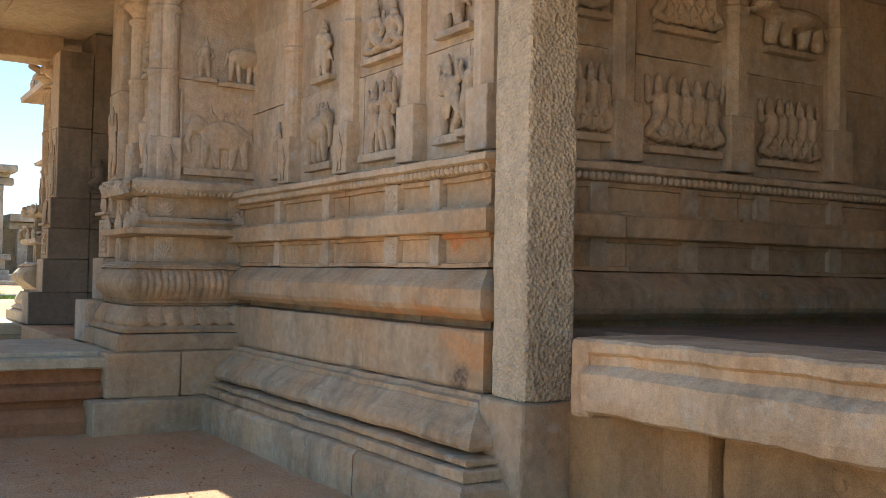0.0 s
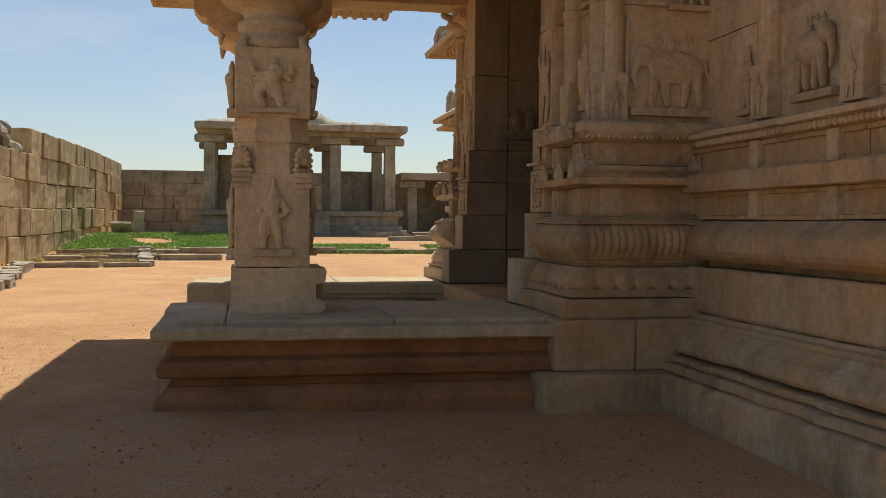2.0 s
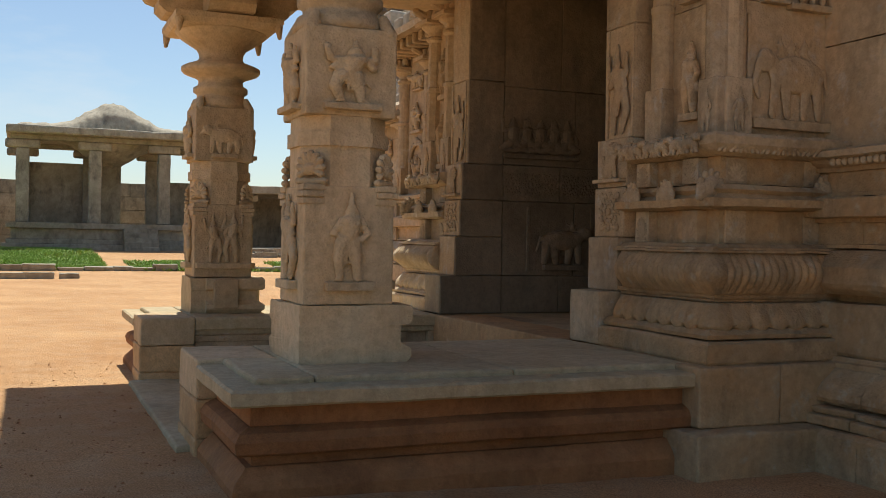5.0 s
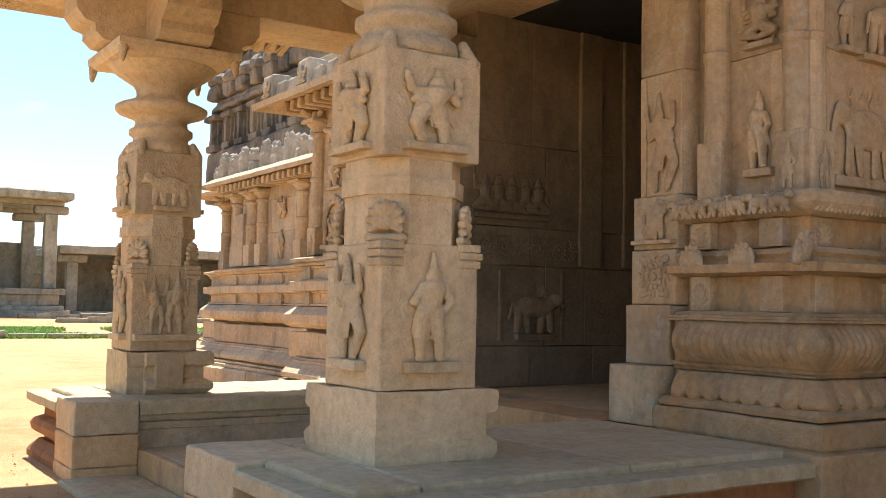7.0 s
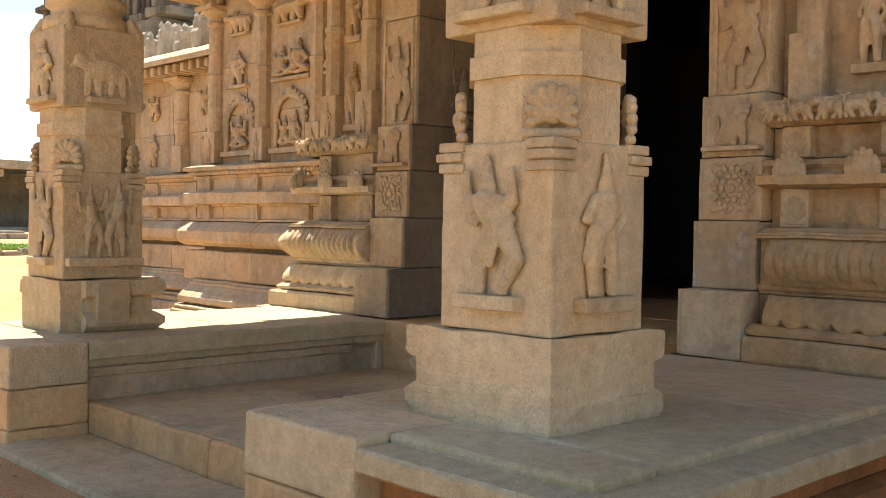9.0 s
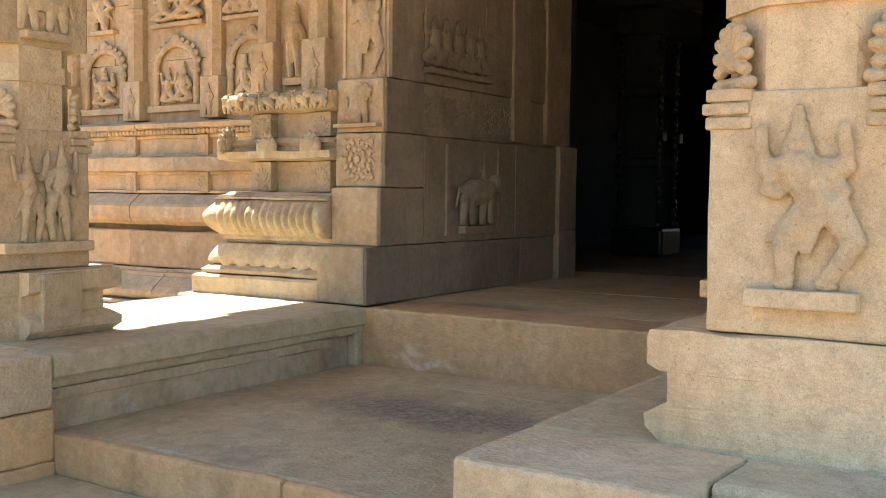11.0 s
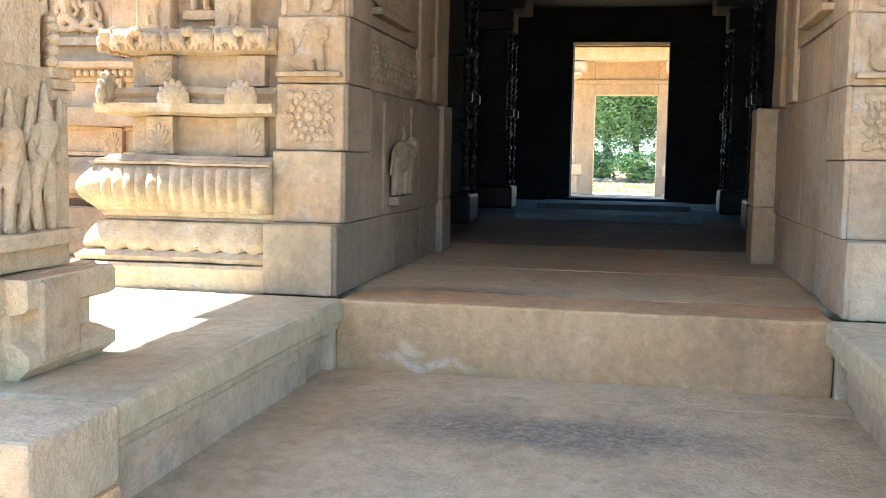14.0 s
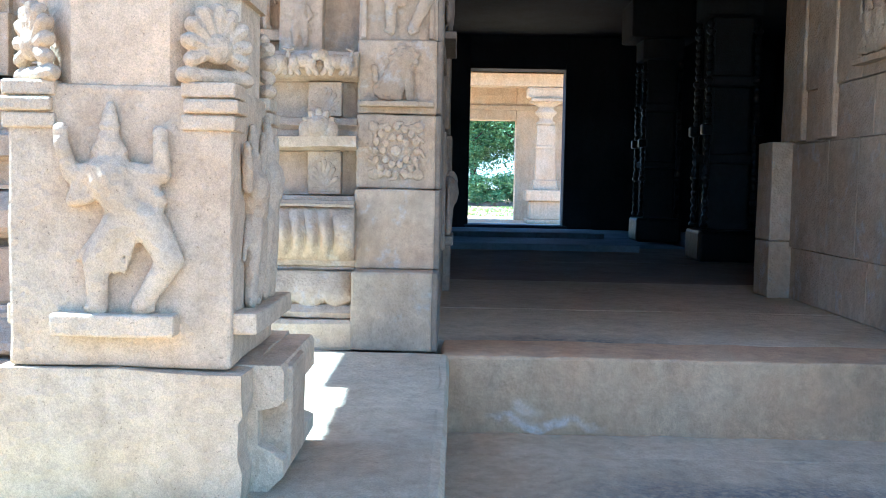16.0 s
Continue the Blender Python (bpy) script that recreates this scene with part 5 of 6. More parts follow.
def porch_end(owner, side):
    """What both porch wall ends carry: beasts, bosses, dwarf piers and the carved jamb stones."""
    f = lambda y: y if side > 0 else 26.95 - y
    for k in range(6):
        relief(owner, "crouching", "W", f(15.62 + 0.185 * k), 2.63, 2.26, 0.215, 0.175, k, False, 1.1, "beast_carving")
    for k in range(6):
        relief(owner, "crouching", "S" if side < 0 else "N", 2.78 + 0.2 * k, f(16.74), 2.26, 0.225, 0.175, k, False, 1.1, "beast_carving")
    for y in (15.72, 16.2):
        relief(owner, "boss", "W", f(y), 2.64, 1.90, 0.25, 0.19, 1, False, 0.8, "shelf_boss")
    for x, y in ((2.68, 16.68), (3.78, 16.70)):
        ob = relief(owner, "boss", "S" if side < 0 else "N", x, f(y), 1.90, 0.29, 0.25, 2, False, 0.9, "shelf_boss")
    for y in (15.70, 16.36):
        for z0, z1 in ((1.577, 1.84), (2.042, 2.25)):
            stub(owner, "W", f(y), 2.83, z0, z1, 0.2, 0.09, 1)
    for x in (2.98, 3.75):
        for z0, z1 in ((1.577, 1.84), (2.042, 2.25)):
            stub(owner, "S" if side < 0 else "N", x, f(16.54), z0, z1, 0.2, 0.09, 2)
    relief(owner, "seated_lion", "W", f(15.27), 2.71, 2.10, 0.44, 0.37, 1, True, 0.5, "beast_carving")
    relief(owner, "rosette", "W", f(15.27), 2.685, 1.67, 0.36, 0.35, 1, False, 0.6, "rosette_carving")
    relief(owner, "dancer", "W", f(15.26), 2.775, 2.54, 0.36, 0.86, 1, False, 0.5)
    for u in (15.06, 15.46):
        a, b = sorted((f(u), f(u + 0.03)))
        part("panel_frame", block(2.762, 2.80, a, b, 2.51, 3.48, 0.006), SAND_STONE, owner)
    inner, tone = ("S", DARKENED_STONE) if side > 0 else ("N", SAND_STONE)
    if side > 0:
        for k in range(6):
            relief(owner, "rosette", inner, 3.38 + 0.27 * k, f(15.022), 2.13, 0.27, 0.28, k, False, 0.6, "scroll_carving", tone)
        relief(owner, "rider", inner, 4.06, f(15.004), 1.22, 0.5, 0.76, 1, True, 0.6, "beast_carving", tone)
        for x in (3.58, 4.48):
            a, b = sorted((f(14.985), f(15.03)))
            part("panel_frame", block(x, x + 0.05, a, b, 1.2, 2.0, 0.008), tone, owner)
    relief(owner, "row", inner, 3.75, f(15.004), 2.58, 1.05, 0.54, 1, True, 0.5, mat=tone)
    a, b = sorted((f(14.98), f(15.1)))
    part("pilaster", block(4.75, 5.1, a, b, 2.08, 4.9, 0.02, 0.15, 0.006), tone, owner)
    part("pilaster", block(5.45, 6.0, a, b, 2.08, 4.9, 0.02, 0.15, 0.006), tone, owner)


porch_end(buttress_north, 1)
porch_end(buttress_south, -1)

# north wall
for y, k in ((20.72, 1), (19.52, 2), (18.28, 1), (17.25, 0)):
    engaged_column(wall_north, "W", y, WN, 2.37, 4.72, 0.28, 0.15, y > 20, True, k)
for y in (20.1, 18.9, 17.75):
    relief(wall_north, "arch", "W", y, WN - 0.005, 2.46, 0.86, 0.82, 1, True, 0.8, "arch_carving")
for kind, y, z, w, h, k in (("seated", 20.1, 2.55, 0.34, 0.5, 1), ("seated_pair", 18.9, 2.55, 0.55, 0.48, 2), ("seated_pair", 17.75, 2.55, 0.5, 0.5, 1), ("standing", 20.15, 3.40, 0.5, 0.56, 1), ("seated_pair", 18.88, 3.40, 0.85, 0.54, 2), ("row", 17.75, 3.4, 0.8, 0.5, 1), ("rider", 18.9, 4.12, 0.5, 0.44, 1), ("rider", 20.1, 4.12, 0.4, 0.44, 2)):
    relief(wall_north, kind, "W", y, WN - 0.005, z, w, h, k, z > 3)
for y in (20.65, 19.45, 18.3, 17.35):
    for z0, z1 in ((1.56, 1.79), (1.957, 2.19)):
        stub(wall_north, "W", y, WN - 0.10, z0, z1, 0.16, 0.12, 1 if y < 20 else 0)
fringe(wall_north, "W", 16.9, 21.1, WN - 0.25, 2.225)
for y in (22.0, 23.55, 25.5, 26.1, 26.9):
    engaged_column(wall_north, "W", y, 5.2, 2.37, 4.1, 0.3, 0.18, True)
for y in (27.85, 28.9):
    engaged_column(wall_north, "W", y, 5.7, 2.37, 4.1, 0.3, 0.18, True)
for kind, y, z, h, k in (("standing", 24.6, 2.5, 0.62, 1), ("dancer", 24.6, 3.3, 0.5, 1), ("standing", 22.8, 2.5, 0.62, 2), ("four_armed", 22.8, 3.3, 0.5, 1)):
    relief(wall_north, kind, "W", y, 5.195, z, 0.4, h, k, False, 1.2)
part("niche_frame", block(5.0, 5.2, 26.25, 26.75, 2.37, 3.5, 0.02), SAND_STONE, wall_north)
for y in (21.7, 22.9, 24.2, 25.4, 26.6):
    for z0, z1 in ((1.56, 1.79), (1.957, 2.19)):
        stub(wall_north, "W", y, 5.1, z0, z1, 0.18, 0.12)

# parapets
parapet = structure("parapet", "limewashed parapet of small carved roof forms", "parapet")
for k in range(10):
    y = 17.2 + 0.46 * k
    part("parapet_block", block(WN - 0.62, WN - 0.25, y, y + (0.3 if k % 3 else 0.42), 4.97, 5.22 if k % 3 else 5.42, 0.05, 0.08, 0.015, k), PARAPET_STONE, parapet)
    part("parapet_panel", block(WN - 0.56, WN - 0.3, y - 0.05, y + 0.42, 4.96, 5.12, 0.02), PARAPET_STONE, parapet)
    if k % 3 == 0:
        relief(parapet, "seated", "W", y + 0.2, WN - 0.62, 5.0, 0.25, 0.34, k, False, 0.8)
part("parapet_base", block(WN - 0.6, WN + 0.4, 16.9, 21.4, 4.95, 5.03, 0.03, 0.2, 0.01), PARAPET_STONE, parapet)
for k in range(13):
    y = 21.9 + 0.58 * k
    x = 4.85 if y < 27.2 else 5.35
    part("parapet_block", block(x, x + 0.5, y, y + 0.36, 4.3, 4.72 if k % 2 else 4.58, 0.1, 0.1, 0.02, k), PARAPET_STONE, parapet)
    bm = bmesh.new()
    for dx, dy, q in ((0.1, 0.1, 0.09), (0.1, 0.28, 0.075), (0.3, 0.18, 0.12)):
        lathe(bm, [(q, 4.55), (q * 1.1, 4.68 + 0.1 * (k % 2)), (q * 0.6, 4.74 + 0.1 * (k % 2)), (q * 0.7, 4.78 + 0.1 * (k % 2)), (0.01, 4.84 + 0.1 * (k % 2))], 8, centre=(x + dx, y + dy))
    rough(bm, 0.025, 6.0, k)
    part("parapet_knob", bm, PARAPET_STONE, parapet)
for k in range(24):
    y = 21.3 + 0.25 * k
    part("eave_bracket", block(4.72, 5.15, y, y + 0.11, 3.98, 4.13, 0.02), SAND_STONE, wall_north)
for k in range(15):
    y = 17.1 + 0.28 * k
    part("eave_bracket", block(WN - 0.52, WN, y, y + 0.12, 4.72, 4.9, 0.03), SAND_STONE, wall_north)


def tower():
    p = thing("shrine_tower", "stepped brick shrine tower with dark weathered niches", "tower", at=(10.2, 30.8, 4.7))
    r = random.Random(5)
    z, half = 0.0, 3.2
    part("tower_base", block(-3.3, 3.3, -3.0, 3.3, -0.3, 1.2, 0.1, 0.4, 0.05), TOWER_STONE, p)
    z = 1.2
    for tier in range(4):
        h = 1.95 - 0.2 * tier
        part("tier_wall", block(-half + 0.3, half - 0.3, -half + 0.3, half - 0.3, z, z + h * 0.6, 0.05, 0.25, 0.05, tier), TOWER_STONE, p)
        for k, (o, a, b) in enumerate(((0.12, 0.52, 0.60), (-0.02, 0.60, 0.68), (0.1, 0.68, 0.78))):
            part("tier_eave", block(-half + o, half - o, -half + o, half - o, z + h * a, z + h * b, 0.07, 0.22, 0.05, tier + k), TOWER_STONE, p)
        n = 7 - tier
        for k in range(n):
            u = -half + 0.35 + (2 * half - 0.7) * k / (n - 1)
            wide = 0.36 if k in (0, n - 1) else 0.27
            for px, py in ((-half + 0.22, u), (u, -half + 0.22)):
                bm = bmesh.new()
                box(bm, px - wide, px + wide, py - wide, py + wide, z + h * 0.78, z + h * 0.98, 0.05, 0.12)
                lathe(bm, [(wide * 1.15, z + h * 0.98), (wide * 1.35, z + h * 1.03), (wide * 1.2, z + h * 1.1), (wide * 0.8, z + h * 1.17), (wide * 0.35, z + h * 1.2), (wide * 0.35, z + h * 1.25), (0.02, z + h * 1.36)], 10, centre=(px, py))
                rough(bm, 0.05, 3.0, k)
                part("small_shrine", bm, TOWER_STONE, p)
                bm = bmesh.new()
                box(bm, px - wide, px + wide, py - wide, py + wide, z, z + h * 0.1, 0.03, 0.15)
                for q in (-0.7, 0.7):
                    for ox, oy in ((0, q * wide), (q * wide, 0)):
                        box(bm, px + ox - 0.09, px + ox + 0.09, py + oy - 0.09, py + oy + 0.09, z + h * 0.1, z + h * 0.46, 0.02, 0.15)
                box(bm, px - wide * 1.15, px + wide * 1.15, py - wide * 1.15, py + wide * 1.15, z + h * 0.46, z + h * 0.53, 0.03, 0.12)
                box(bm, px - wide * 0.6, px + wide * 0.6, py - wide * 0.6, py + wide * 0.6, z + h * 0.1, z + h * 0.46, 0.02, 0.15)
                rough(bm, 0.03, 4.0, k + tier)
                part("niche", bm, TOWER_STONE, p)
        z += h * 0.78
        half -= 0.5
    bm = bmesh.new()
    lathe(bm, [(1.0, z), (1.2, z + 0.5), (1.3, z + 0.9), (1.0, z + 1.5), (0.5, z + 1.9), (0.1, z + 2.4)], 24)
    rough(bm, 0.05)
    part("dome", bm, TOWER_STONE, p)
    return p


tower()
structure("roof_shrine", "flat roof of the shrine under the tower", "roof", block(5.3, 14.0, 20.9, 29.5, 4.2, 4.5, 0.02), PARAPET_STONE)

# pillar carvings
bpy.context.view_layer.update()


def carve_pillar(p, y, kinds):
    x = -0.01
    for face, low, up, k in kinds:
        along = y if face in "WE" else x
        plane = {"W": x - 0.328, "E": x + 0.328, "S": y - 0.328, "N": y + 0.328}[face]
        for kind, z, h, w in ((low, 1.20, 0.72, 0.36), (up, 2.46, 0.52, 0.42)):
            relief(p, kind, face, along, plane, z, 0.62 if kind == "pair" else 0.3 if kind == "rider" else w, h, k, True, 0.45 if kind == "rider" else 0.8, mat=PILLAR_STONE)
        relief(p, "leaf", face, along, plane + (0.03 if face in "WS" else -0.03), 3.025, 0.2, 0.13, 1, False, 0.6, "leaf_carving", PILLAR_STONE)
    for sx, sy in ((-1, -1), (1, -1), (1, 1), (-1, 1)):
        bm = bmesh.new()
        limb(bm, (sx * 0.55, sy * 0.55, 3.96), (sx * 0.56, sy * 0.56, 3.84), 0.05, 0.025)
        part("pendant_bud", bm, PILLAR_STONE, p, smooth=True).matrix_world = pose(x, y, 0)
        bm = bmesh.new()
        limb(bm, (sx * 0.28, sy * 0.28, 3.02), (sx * 0.25, sy * 0.25, 3.13), 0.06, 0.035)
        part("corner_leaf", bm, PILLAR_STONE, p, smooth=True).matrix_world = pose(x, y, 0)
        fan = relief(p, "shell", "S", x, y, 1.94, 0.22, 0.25, 1, False, 0.8, "shell_carving", PILLAR_STONE)
        fan.matrix_world = pose(x + sx * 0.262, y + sy * 0.262, 1.94, 0, 0, math.degrees(math.atan2(sy, sx)) + 90) @ Matrix.Diagonal((0.26, 0.28, 0.25, 1))
        bm = bmesh.new()
        for z0, z1, o in ((1.80, 1.845, 0.012), (1.85, 1.89, 0.022), (1.895, 1.94, 0.012)):
            a = 0.33 + o
            box(bm, *sorted((sx * a, sx * (a - 0.16))), *sorted((sy * a, sy * (a - 0.16))), z0, z1, 0.008)
        part("corner_moulding", bm, PILLAR_STONE, p).matrix_world = pose(x, y, 0)


carve_pillar(PILLAR_SOUTH, 11.07, (("S", "standing", "four_armed", 1), ("W", "dancer", "four_armed", 2), ("N", "standing", "seated", 2), ("E", "dancer", "standing", 2)))
carve_pillar(PILLAR_NORTH, 15.89, (("S", "pair", "rider", 2), ("W", "dancer", "standing", 1), ("N", "standing", "seated", 1), ("E", "standing", "standing", 2)))
tagged(PILLAR_NORTH, "square carved granite porch pillar with paired figures beside the sunlit bench")

# ---- gateway beyond the hall ----
east = structure("gateway_east", "shaded granite gateway across the far court", "gateway")
part("floor_slab", block(34.5, 41.0, 8.0, 19.6, -0.2, 0.14, 0.02, 0.5, 0.01), SLAB_STONE, east)
for a, b in ((7.5, 12.5), (15.1, 20.1)):
    part("gate_wall", block(39.4, 40.4, a, b, 0.14, 6.0, 0.03, 0.3, 0.015), PILLAR_STONE, east)
part("lintel", block(39.38, 40.4, 12.505, 15.095, 4.35, 6.0, 0.03, 0.3, 0.015), PILLAR_STONE, east)
part("lintel_band", block(39.25, 39.42, 9.0, 18.6, 4.75, 4.95, 0.03, 0.15, 0.02), PILLAR_STONE, east)
part("beam", block(36.1, 36.9, 8.0, 19.6, 5.45, 5.95, 0.03, 0.3, 0.015), PILLAR_STONE, east)
part("roof_slab", block(35.0, 41.0, 7.5, 20.1, 6.01, 6.35, 0.03, 0.4, 0.015), PILLAR_STONE, east)


def gate_pillar():
    p = thing("gate_pillar", "pale carved granite pillar on a broad moulded pedestal", "pillar", "far gateway pillars", (36.5, 0, 0.14))
    for z0, z1, h in ((0, 0.16, 0.74), (0.161, 0.88, 0.58), (0.881, 1.31, 0.75)):
        part("pedestal", block(-h, h, -h, h, z0, z1, 0.04, 0.2, 0.012, z0), PILLAR_STONE, p)
    part("base", block(-0.45, 0.45, -0.45, 0.45, 1.311, 1.70, 0.03, 0.15, 0.01), PILLAR_STONE, p)
    bm = bmesh.new()
    squares(bm, [(0.37, 1.701), (0.37, 2.0), (0.35, 2.9), (0.38, 2.92), (0.38, 3.02), (0.35, 3.04), (0.34, 3.82)])
    part("shaft", bm, PILLAR_STONE, p)
    bm = bmesh.new()
    lathe(bm, [(0.30, 3.82), (0.36, 3.88), (0.36, 3.95), (0.27, 4.02), (0.27, 4.15), (0.41, 4.28), (0.42, 4.36), (0.30, 4.48), (0.28, 4.54), (0.5, 4.66), (0.6, 4.72)], 24)
    part("capital", bm, PILLAR_STONE, p, smooth=True)
    part("abacus", block(-0.62, 0.62, -0.62, 0.62, 4.721, 4.85, 0.03, 0.2, 0.01), PILLAR_STONE, p)
    part("bracket", block(-0.4, 0.4, -0.78, 0.78, 4.851, 5.31, 0.12, 0.2, 0.015), PILLAR_STONE, p)
    return p


first_gate = gate_pillar()
first_gate.matrix_world = pose(36.5, 11.51, 0.14)
copy_thing(first_gate, pose(36.5, 16.1, 0.14))

# ---- green things ----


def leaf_cloud(centre, size, count, leaf, seed):
    r = random.Random(seed)
    verts, faces = [], []
    lumps = [(Vector((r.uniform(-1, 1), r.uniform(-1, 1), r.uniform(-0.7, 1))), r.uniform(0.25, 0.5)) for _ in range(26)]
    while len(faces) < count:
        c, q = r.choice(lumps)
        p = Vector((r.gauss(0, 1), r.gauss(0, 1), r.gauss(0, 1))).normalized() * q * r.uniform(0.5, 1.0) + c * 0.75
        p = Vector(centre) + Vector((p.x * size[0], p.y * size[1], p.z * size[2]))
        u = Vector((r.gauss(0, 1), r.gauss(0, 1), r.gauss(0, 0.6))).normalized() * leaf * r.uniform(0.6, 1.3)
        w = u.cross(Vector((r.gauss(0, 1), r.gauss(0, 1), r.gauss(0, 1)))).normalized() * leaf * 0.45
        n = len(verts)
        verts += [p - u, p + w, p + u, p - w]
        faces.append((n, n + 1, n + 2, n + 3))
    me = bpy.data.meshes.new("crown")
    me.from_pydata(verts, [], faces)
    me.materials.append(LEAF)
    return me


def tree(x, y, h, seed):
    r = random.Random(seed)
    z = ground_height(x, y)
    t = thing("tree", "broad green-leaved tree behind the temple court", "tree", "trees", (x, y, z))
    bm = bmesh.new()
    limb(bm, (0, 0, -0.2), (0.2, 0.1, h * 0.3), 0.35, 0.25)
    for k in range(6):
        a = k * 1.1 + seed
        limb(bm, (0.2, 0.1, h * 0.28), (math.cos(a) * h * 0.25, math.sin(a) * h * 0.25, h * (0.5 + 0.08 * (k % 3))), 0.16, 0.06)
    part("trunk", bm, BARK, t, smooth=True)
    part("crown", leaf_cloud((0, 0, h * 0.55), (h * 0.6, h * 0.6, h * 0.46), 26000, 0.15, seed), None, t)


for x, y, h, sd in ((74, 15.6, 11, 1), (78, 9, 13, 2), (80, 21, 14, 3), (86, 13.5, 16, 4), (76, 28, 12, 5), (75, 1, 12, 6), (92, 18, 15, 7), (92, 8, 15, 8)):
    tree(x, y, h, sd)
bm = bmesh.new()
rr = random.Random(2)
for k in range(40):
    ball(bm, (68.6 + rr.uniform(-0.3, 0.3), -8 + 1.1 * k, 0.05), 0.4, 0.7, 0.3)
rough(bm, 0.15, 1.5)
tagged(new("rubble_bank", mesh_of("rubble_bank", bm, DARKENED_STONE)), "low grey rubble bank under the trees", "rubble", kind="stuff")


def grass_patch(name, spots, count, blade, seed, label, mat=GRASS):
    r = random.Random(seed)
    verts, faces = [], []
    for k in range(count):
        x0, x1, y0, y1 = spots[k % len(spots)]
        x, y = r.uniform(x0, x1), r.uniform(y0, y1)
        if noise.noise(Vector((x * 0.35, y * 0.35, seed))) < -0.25 + 0.35 * r.random():
            continue
        z = ground_height(x, y) - 0.01
        h = blade * r.uniform(0.5, 1.2)
        a = r.uniform(0, math.pi)
        dx, dy = math.cos(a) * h * 0.5, math.sin(a) * h * 0.5
        n = len(verts)
        lx, ly = r.uniform(-1.1, 1.1) * h, r.uniform(-1.1, 1.1) * h
        verts += [(x - dx, y - dy, z), (x + dx, y + dy, z), (x + lx, y + ly, z + h)]
        faces.append((n, n + 1, n + 2))
    me = bpy.data.meshes.new(name)
    me.from_pydata(verts, [], faces)
    me.materials.append(mat)
    tagged(new(name, me), label, "grass", kind="stuff")


grass_patch("court_grass", [(-8, 1, 46, 58), (-8, 1, 47, 52), (2, 14, 46, 50), (-7.5, 0, 50, 60)], 110000, 0.15, 3, "short bright green grass along the court edge")
grass_patch("dry_grass", [(-8, -3.6, 36, 45.6)], 26000, 0.11, 9, "sparse yellowed dry grass between the fallen kerbs", DRY_GRASS)
grass_patch("east_lawn", [(46, 66, 2, 26)], 14000, 0.12, 4, "pale sunlit lawn beyond the far porch")

for x, y, w, h, tip, turn, words in ((-5.85, 57.8, 0.55, 1.38, 12, 20, "pale broken stone slab leaning upright in the grass"), (-6.5, 57.6, 1.2, 0.95, 40, -15, "fallen pale stone slab lying tilted in the grass")):
    slab = thing("loose_slab", words, "stone slab", "loose slabs in the grass", (x, y, ground_height(x, y) - 0.08))
    part("stone", block(-w / 2, w / 2, -0.09, 0.09, 0, h, 0.03, 0.15, 0.02, x), PARAPET_STONE, slab).matrix_local = pose(0, 0, 0, tip, 0, turn)

# kerbs of old foundations in the court
kerb = structure("old_kerb", "broken granite kerb stones lying in the sand", "kerb")
KERB = [mesh_of("kerb_stone", block(-0.5, 0.5, -0.5, 0.5, 0, 1, 0.06, 0.2, 0.06, k), GREY_STONE) for k in range(5)]
rk = random.Random(11)
for (xa, ya), (xb, yb) in (((-4.8, 19.0), (-6.9, 35.0)), ((-6.9, 35.3), (-3.4, 35.6)), ((-3.5, 36.2), (-4.3, 45.0)), ((-8, 46), (14, 46.5)), ((-7.5, 41), (-1, 41.4)), ((6, 56.5), (15, 56.8)), ((7, 53.5), (14, 53.8))):
    L, u = math.hypot(xb - xa, yb - ya), 0.0
    turn = math.degrees(math.atan2(yb - ya, xb - xa))
    while u < L:
        step = rk.uniform(0.6, 1.5)
        x, y = xa + (xb - xa) * (u + step / 2) / L, ya + (yb - ya) * (u + step / 2) / L
        part("kerb_stone", KERB[rk.randrange(5)], None, kerb).matrix_local = pose(x + rk.uniform(-0.1, 0.1), y + rk.uniform(-0.1, 0.1), ground_height(x, y) - 0.06, rk.uniform(-3, 3), 0, turn + rk.uniform(-5, 5)) @ Matrix.Diagonal((step * 0.97, rk.uniform(0.35, 0.55), rk.uniform(0.2, 0.34), 1))
        u += step

# loose grit and pebbles on the sand


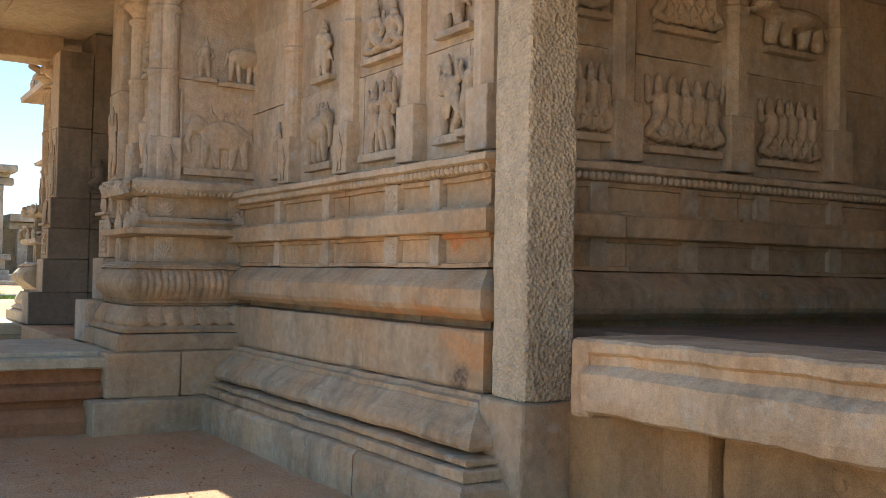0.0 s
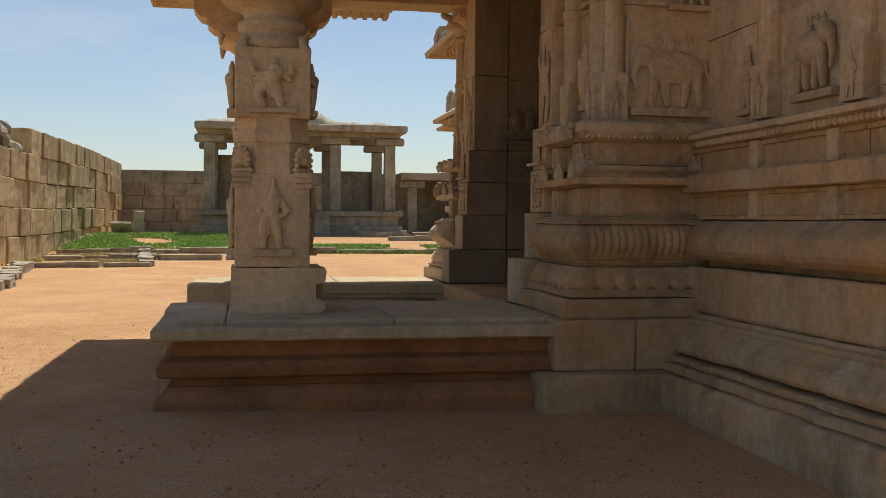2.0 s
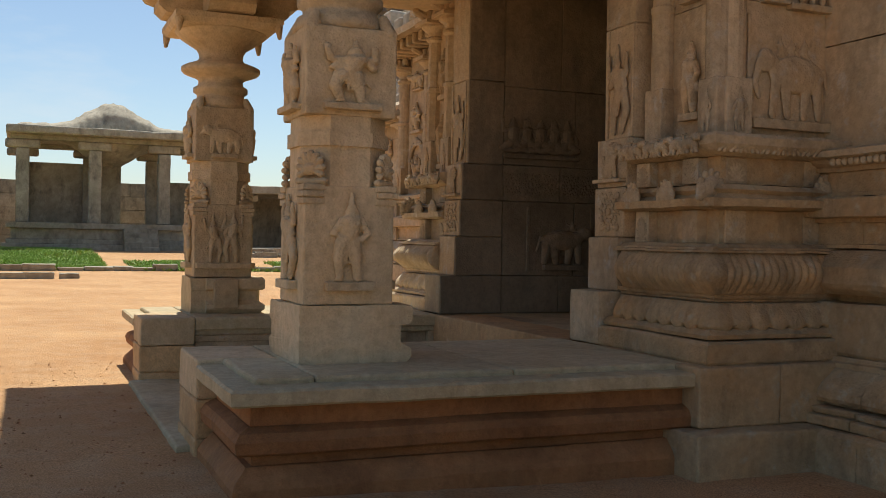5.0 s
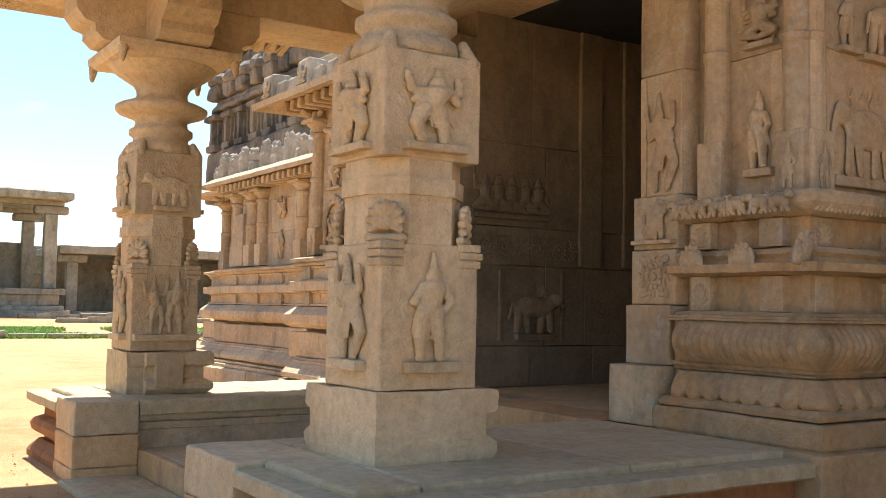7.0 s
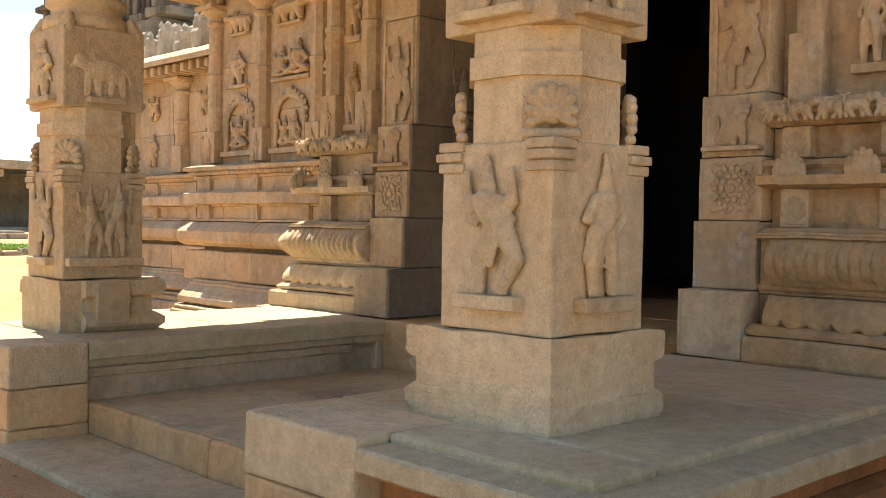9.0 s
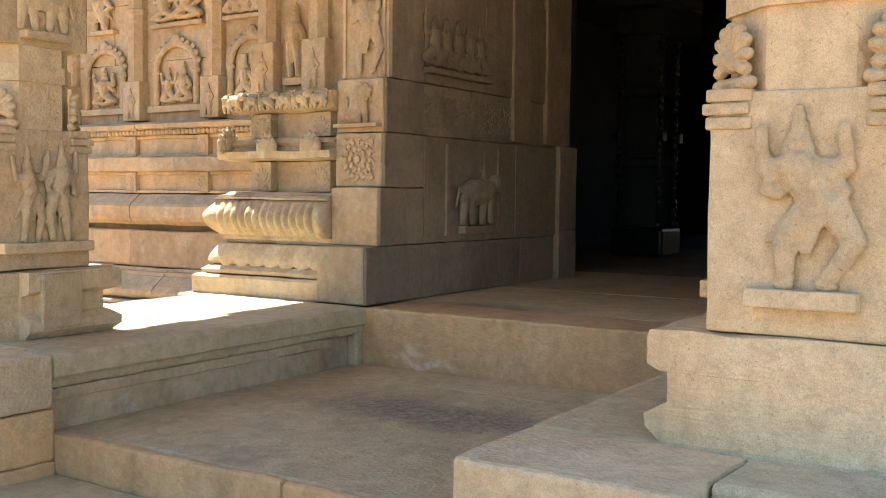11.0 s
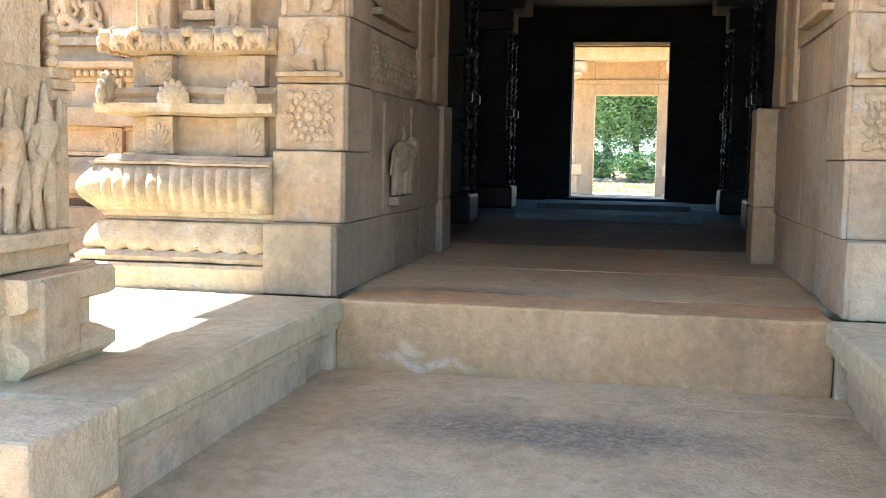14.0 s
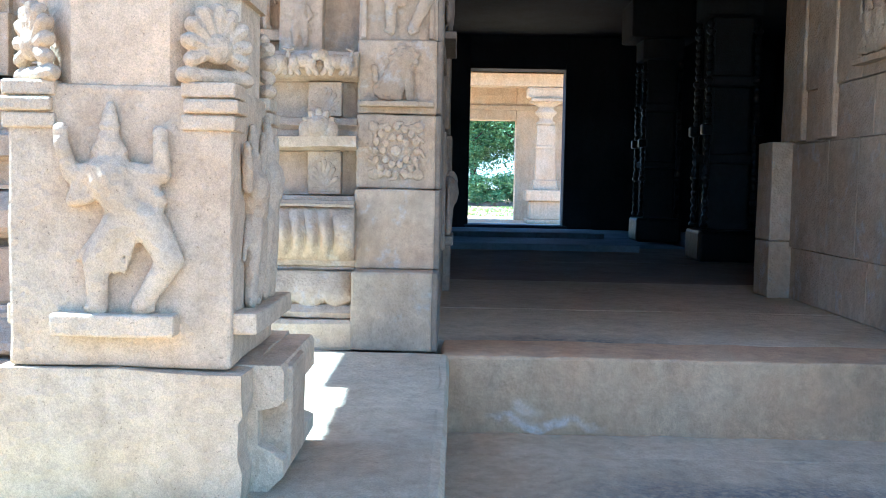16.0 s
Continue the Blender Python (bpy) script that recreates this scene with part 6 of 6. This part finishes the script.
def pebbles(count, seed):
    r = random.Random(seed)
    verts, faces = [], []
    for _ in range(count):
        x, y = r.uniform(-6, 3.0), r.uniform(2.5, 17)
        if -1.1 < x and 9.4 < y < 17.2:
            continue
        q = 0.004 + 0.012 * r.random() ** 4
        z = ground_height(x, y) + q * 0.3
        n = len(verts)
        a = r.uniform(0, 3)
        for k in range(4):
            b = a + k * math.pi / 2
            verts.append((x + q * math.cos(b) * r.uniform(0.8, 1.4), y + q * math.sin(b), z))
        verts.append((x, y, z + q * r.uniform(0.6, 1.0)))
        for k in range(4):
            faces.append((n + k, n + (k + 1) % 4, n + 4))
    me = bpy.data.meshes.new("pebbles")
    me.from_pydata(verts, [], faces)
    me.materials.append(BENCH_STONE)
    return me


tagged(new("pebbles", pebbles(9000, 6)), "small reddish pebbles and grit strewn on the sand", "pebbles", kind="stuff")

# rubble heaped behind the boundary wall's low stretch
bm = bmesh.new()
rb = random.Random(21)
for k in range(150):
    q = rb.uniform(0.12, 0.32)
    y = rb.uniform(33, 40.2)
    bmesh.ops.create_icosphere(bm, subdivisions=1, radius=q, matrix=pose(rb.uniform(-10.2, -8.3), y, 4.0 + 0.75 * math.exp(-((y - 39) / 3) ** 2) * rb.random() + 0.1, rb.uniform(0, 90), rb.uniform(0, 90), 0) @ Matrix.Diagonal((1.3, 1.0, 0.6, 1)))
for v in bm.verts:
    v.co += noise.noise_vector(v.co * 5) * 0.07
tagged(new("rubble", mesh_of("rubble", bm, GREY_STONE)), "loose grey rubble heaped on the boundary wall", "rubble", kind="stuff")
structure("wall_backing", "rough core of the boundary wall", "boundary wall", block(-10.6, -9.1, 18.0, 70.0, -0.3, 4.0, 0.05), GREY_STONE)

for k in range(7):
    x, y = 69.5 + 1.2 * (k % 3), 3.0 + 3.2 * k
    sh = thing("shrub", "low leafy green shrub below the trees", "shrub", "shrubs", (x, y, ground_height(x, y)))
    bm = bmesh.new()
    for j in range(5):
        limb(bm, (0, 0, -0.1), (math.cos(j * 1.3) * 0.7, math.sin(j * 1.3) * 0.7, 1.1), 0.05, 0.02, 6)
    part("stems", bm, BARK, sh)
    part("foliage", leaf_cloud((0, 0, 1.0), (2.0, 2.4, 1.3), 5000, 0.13, 60 + k), None, sh)
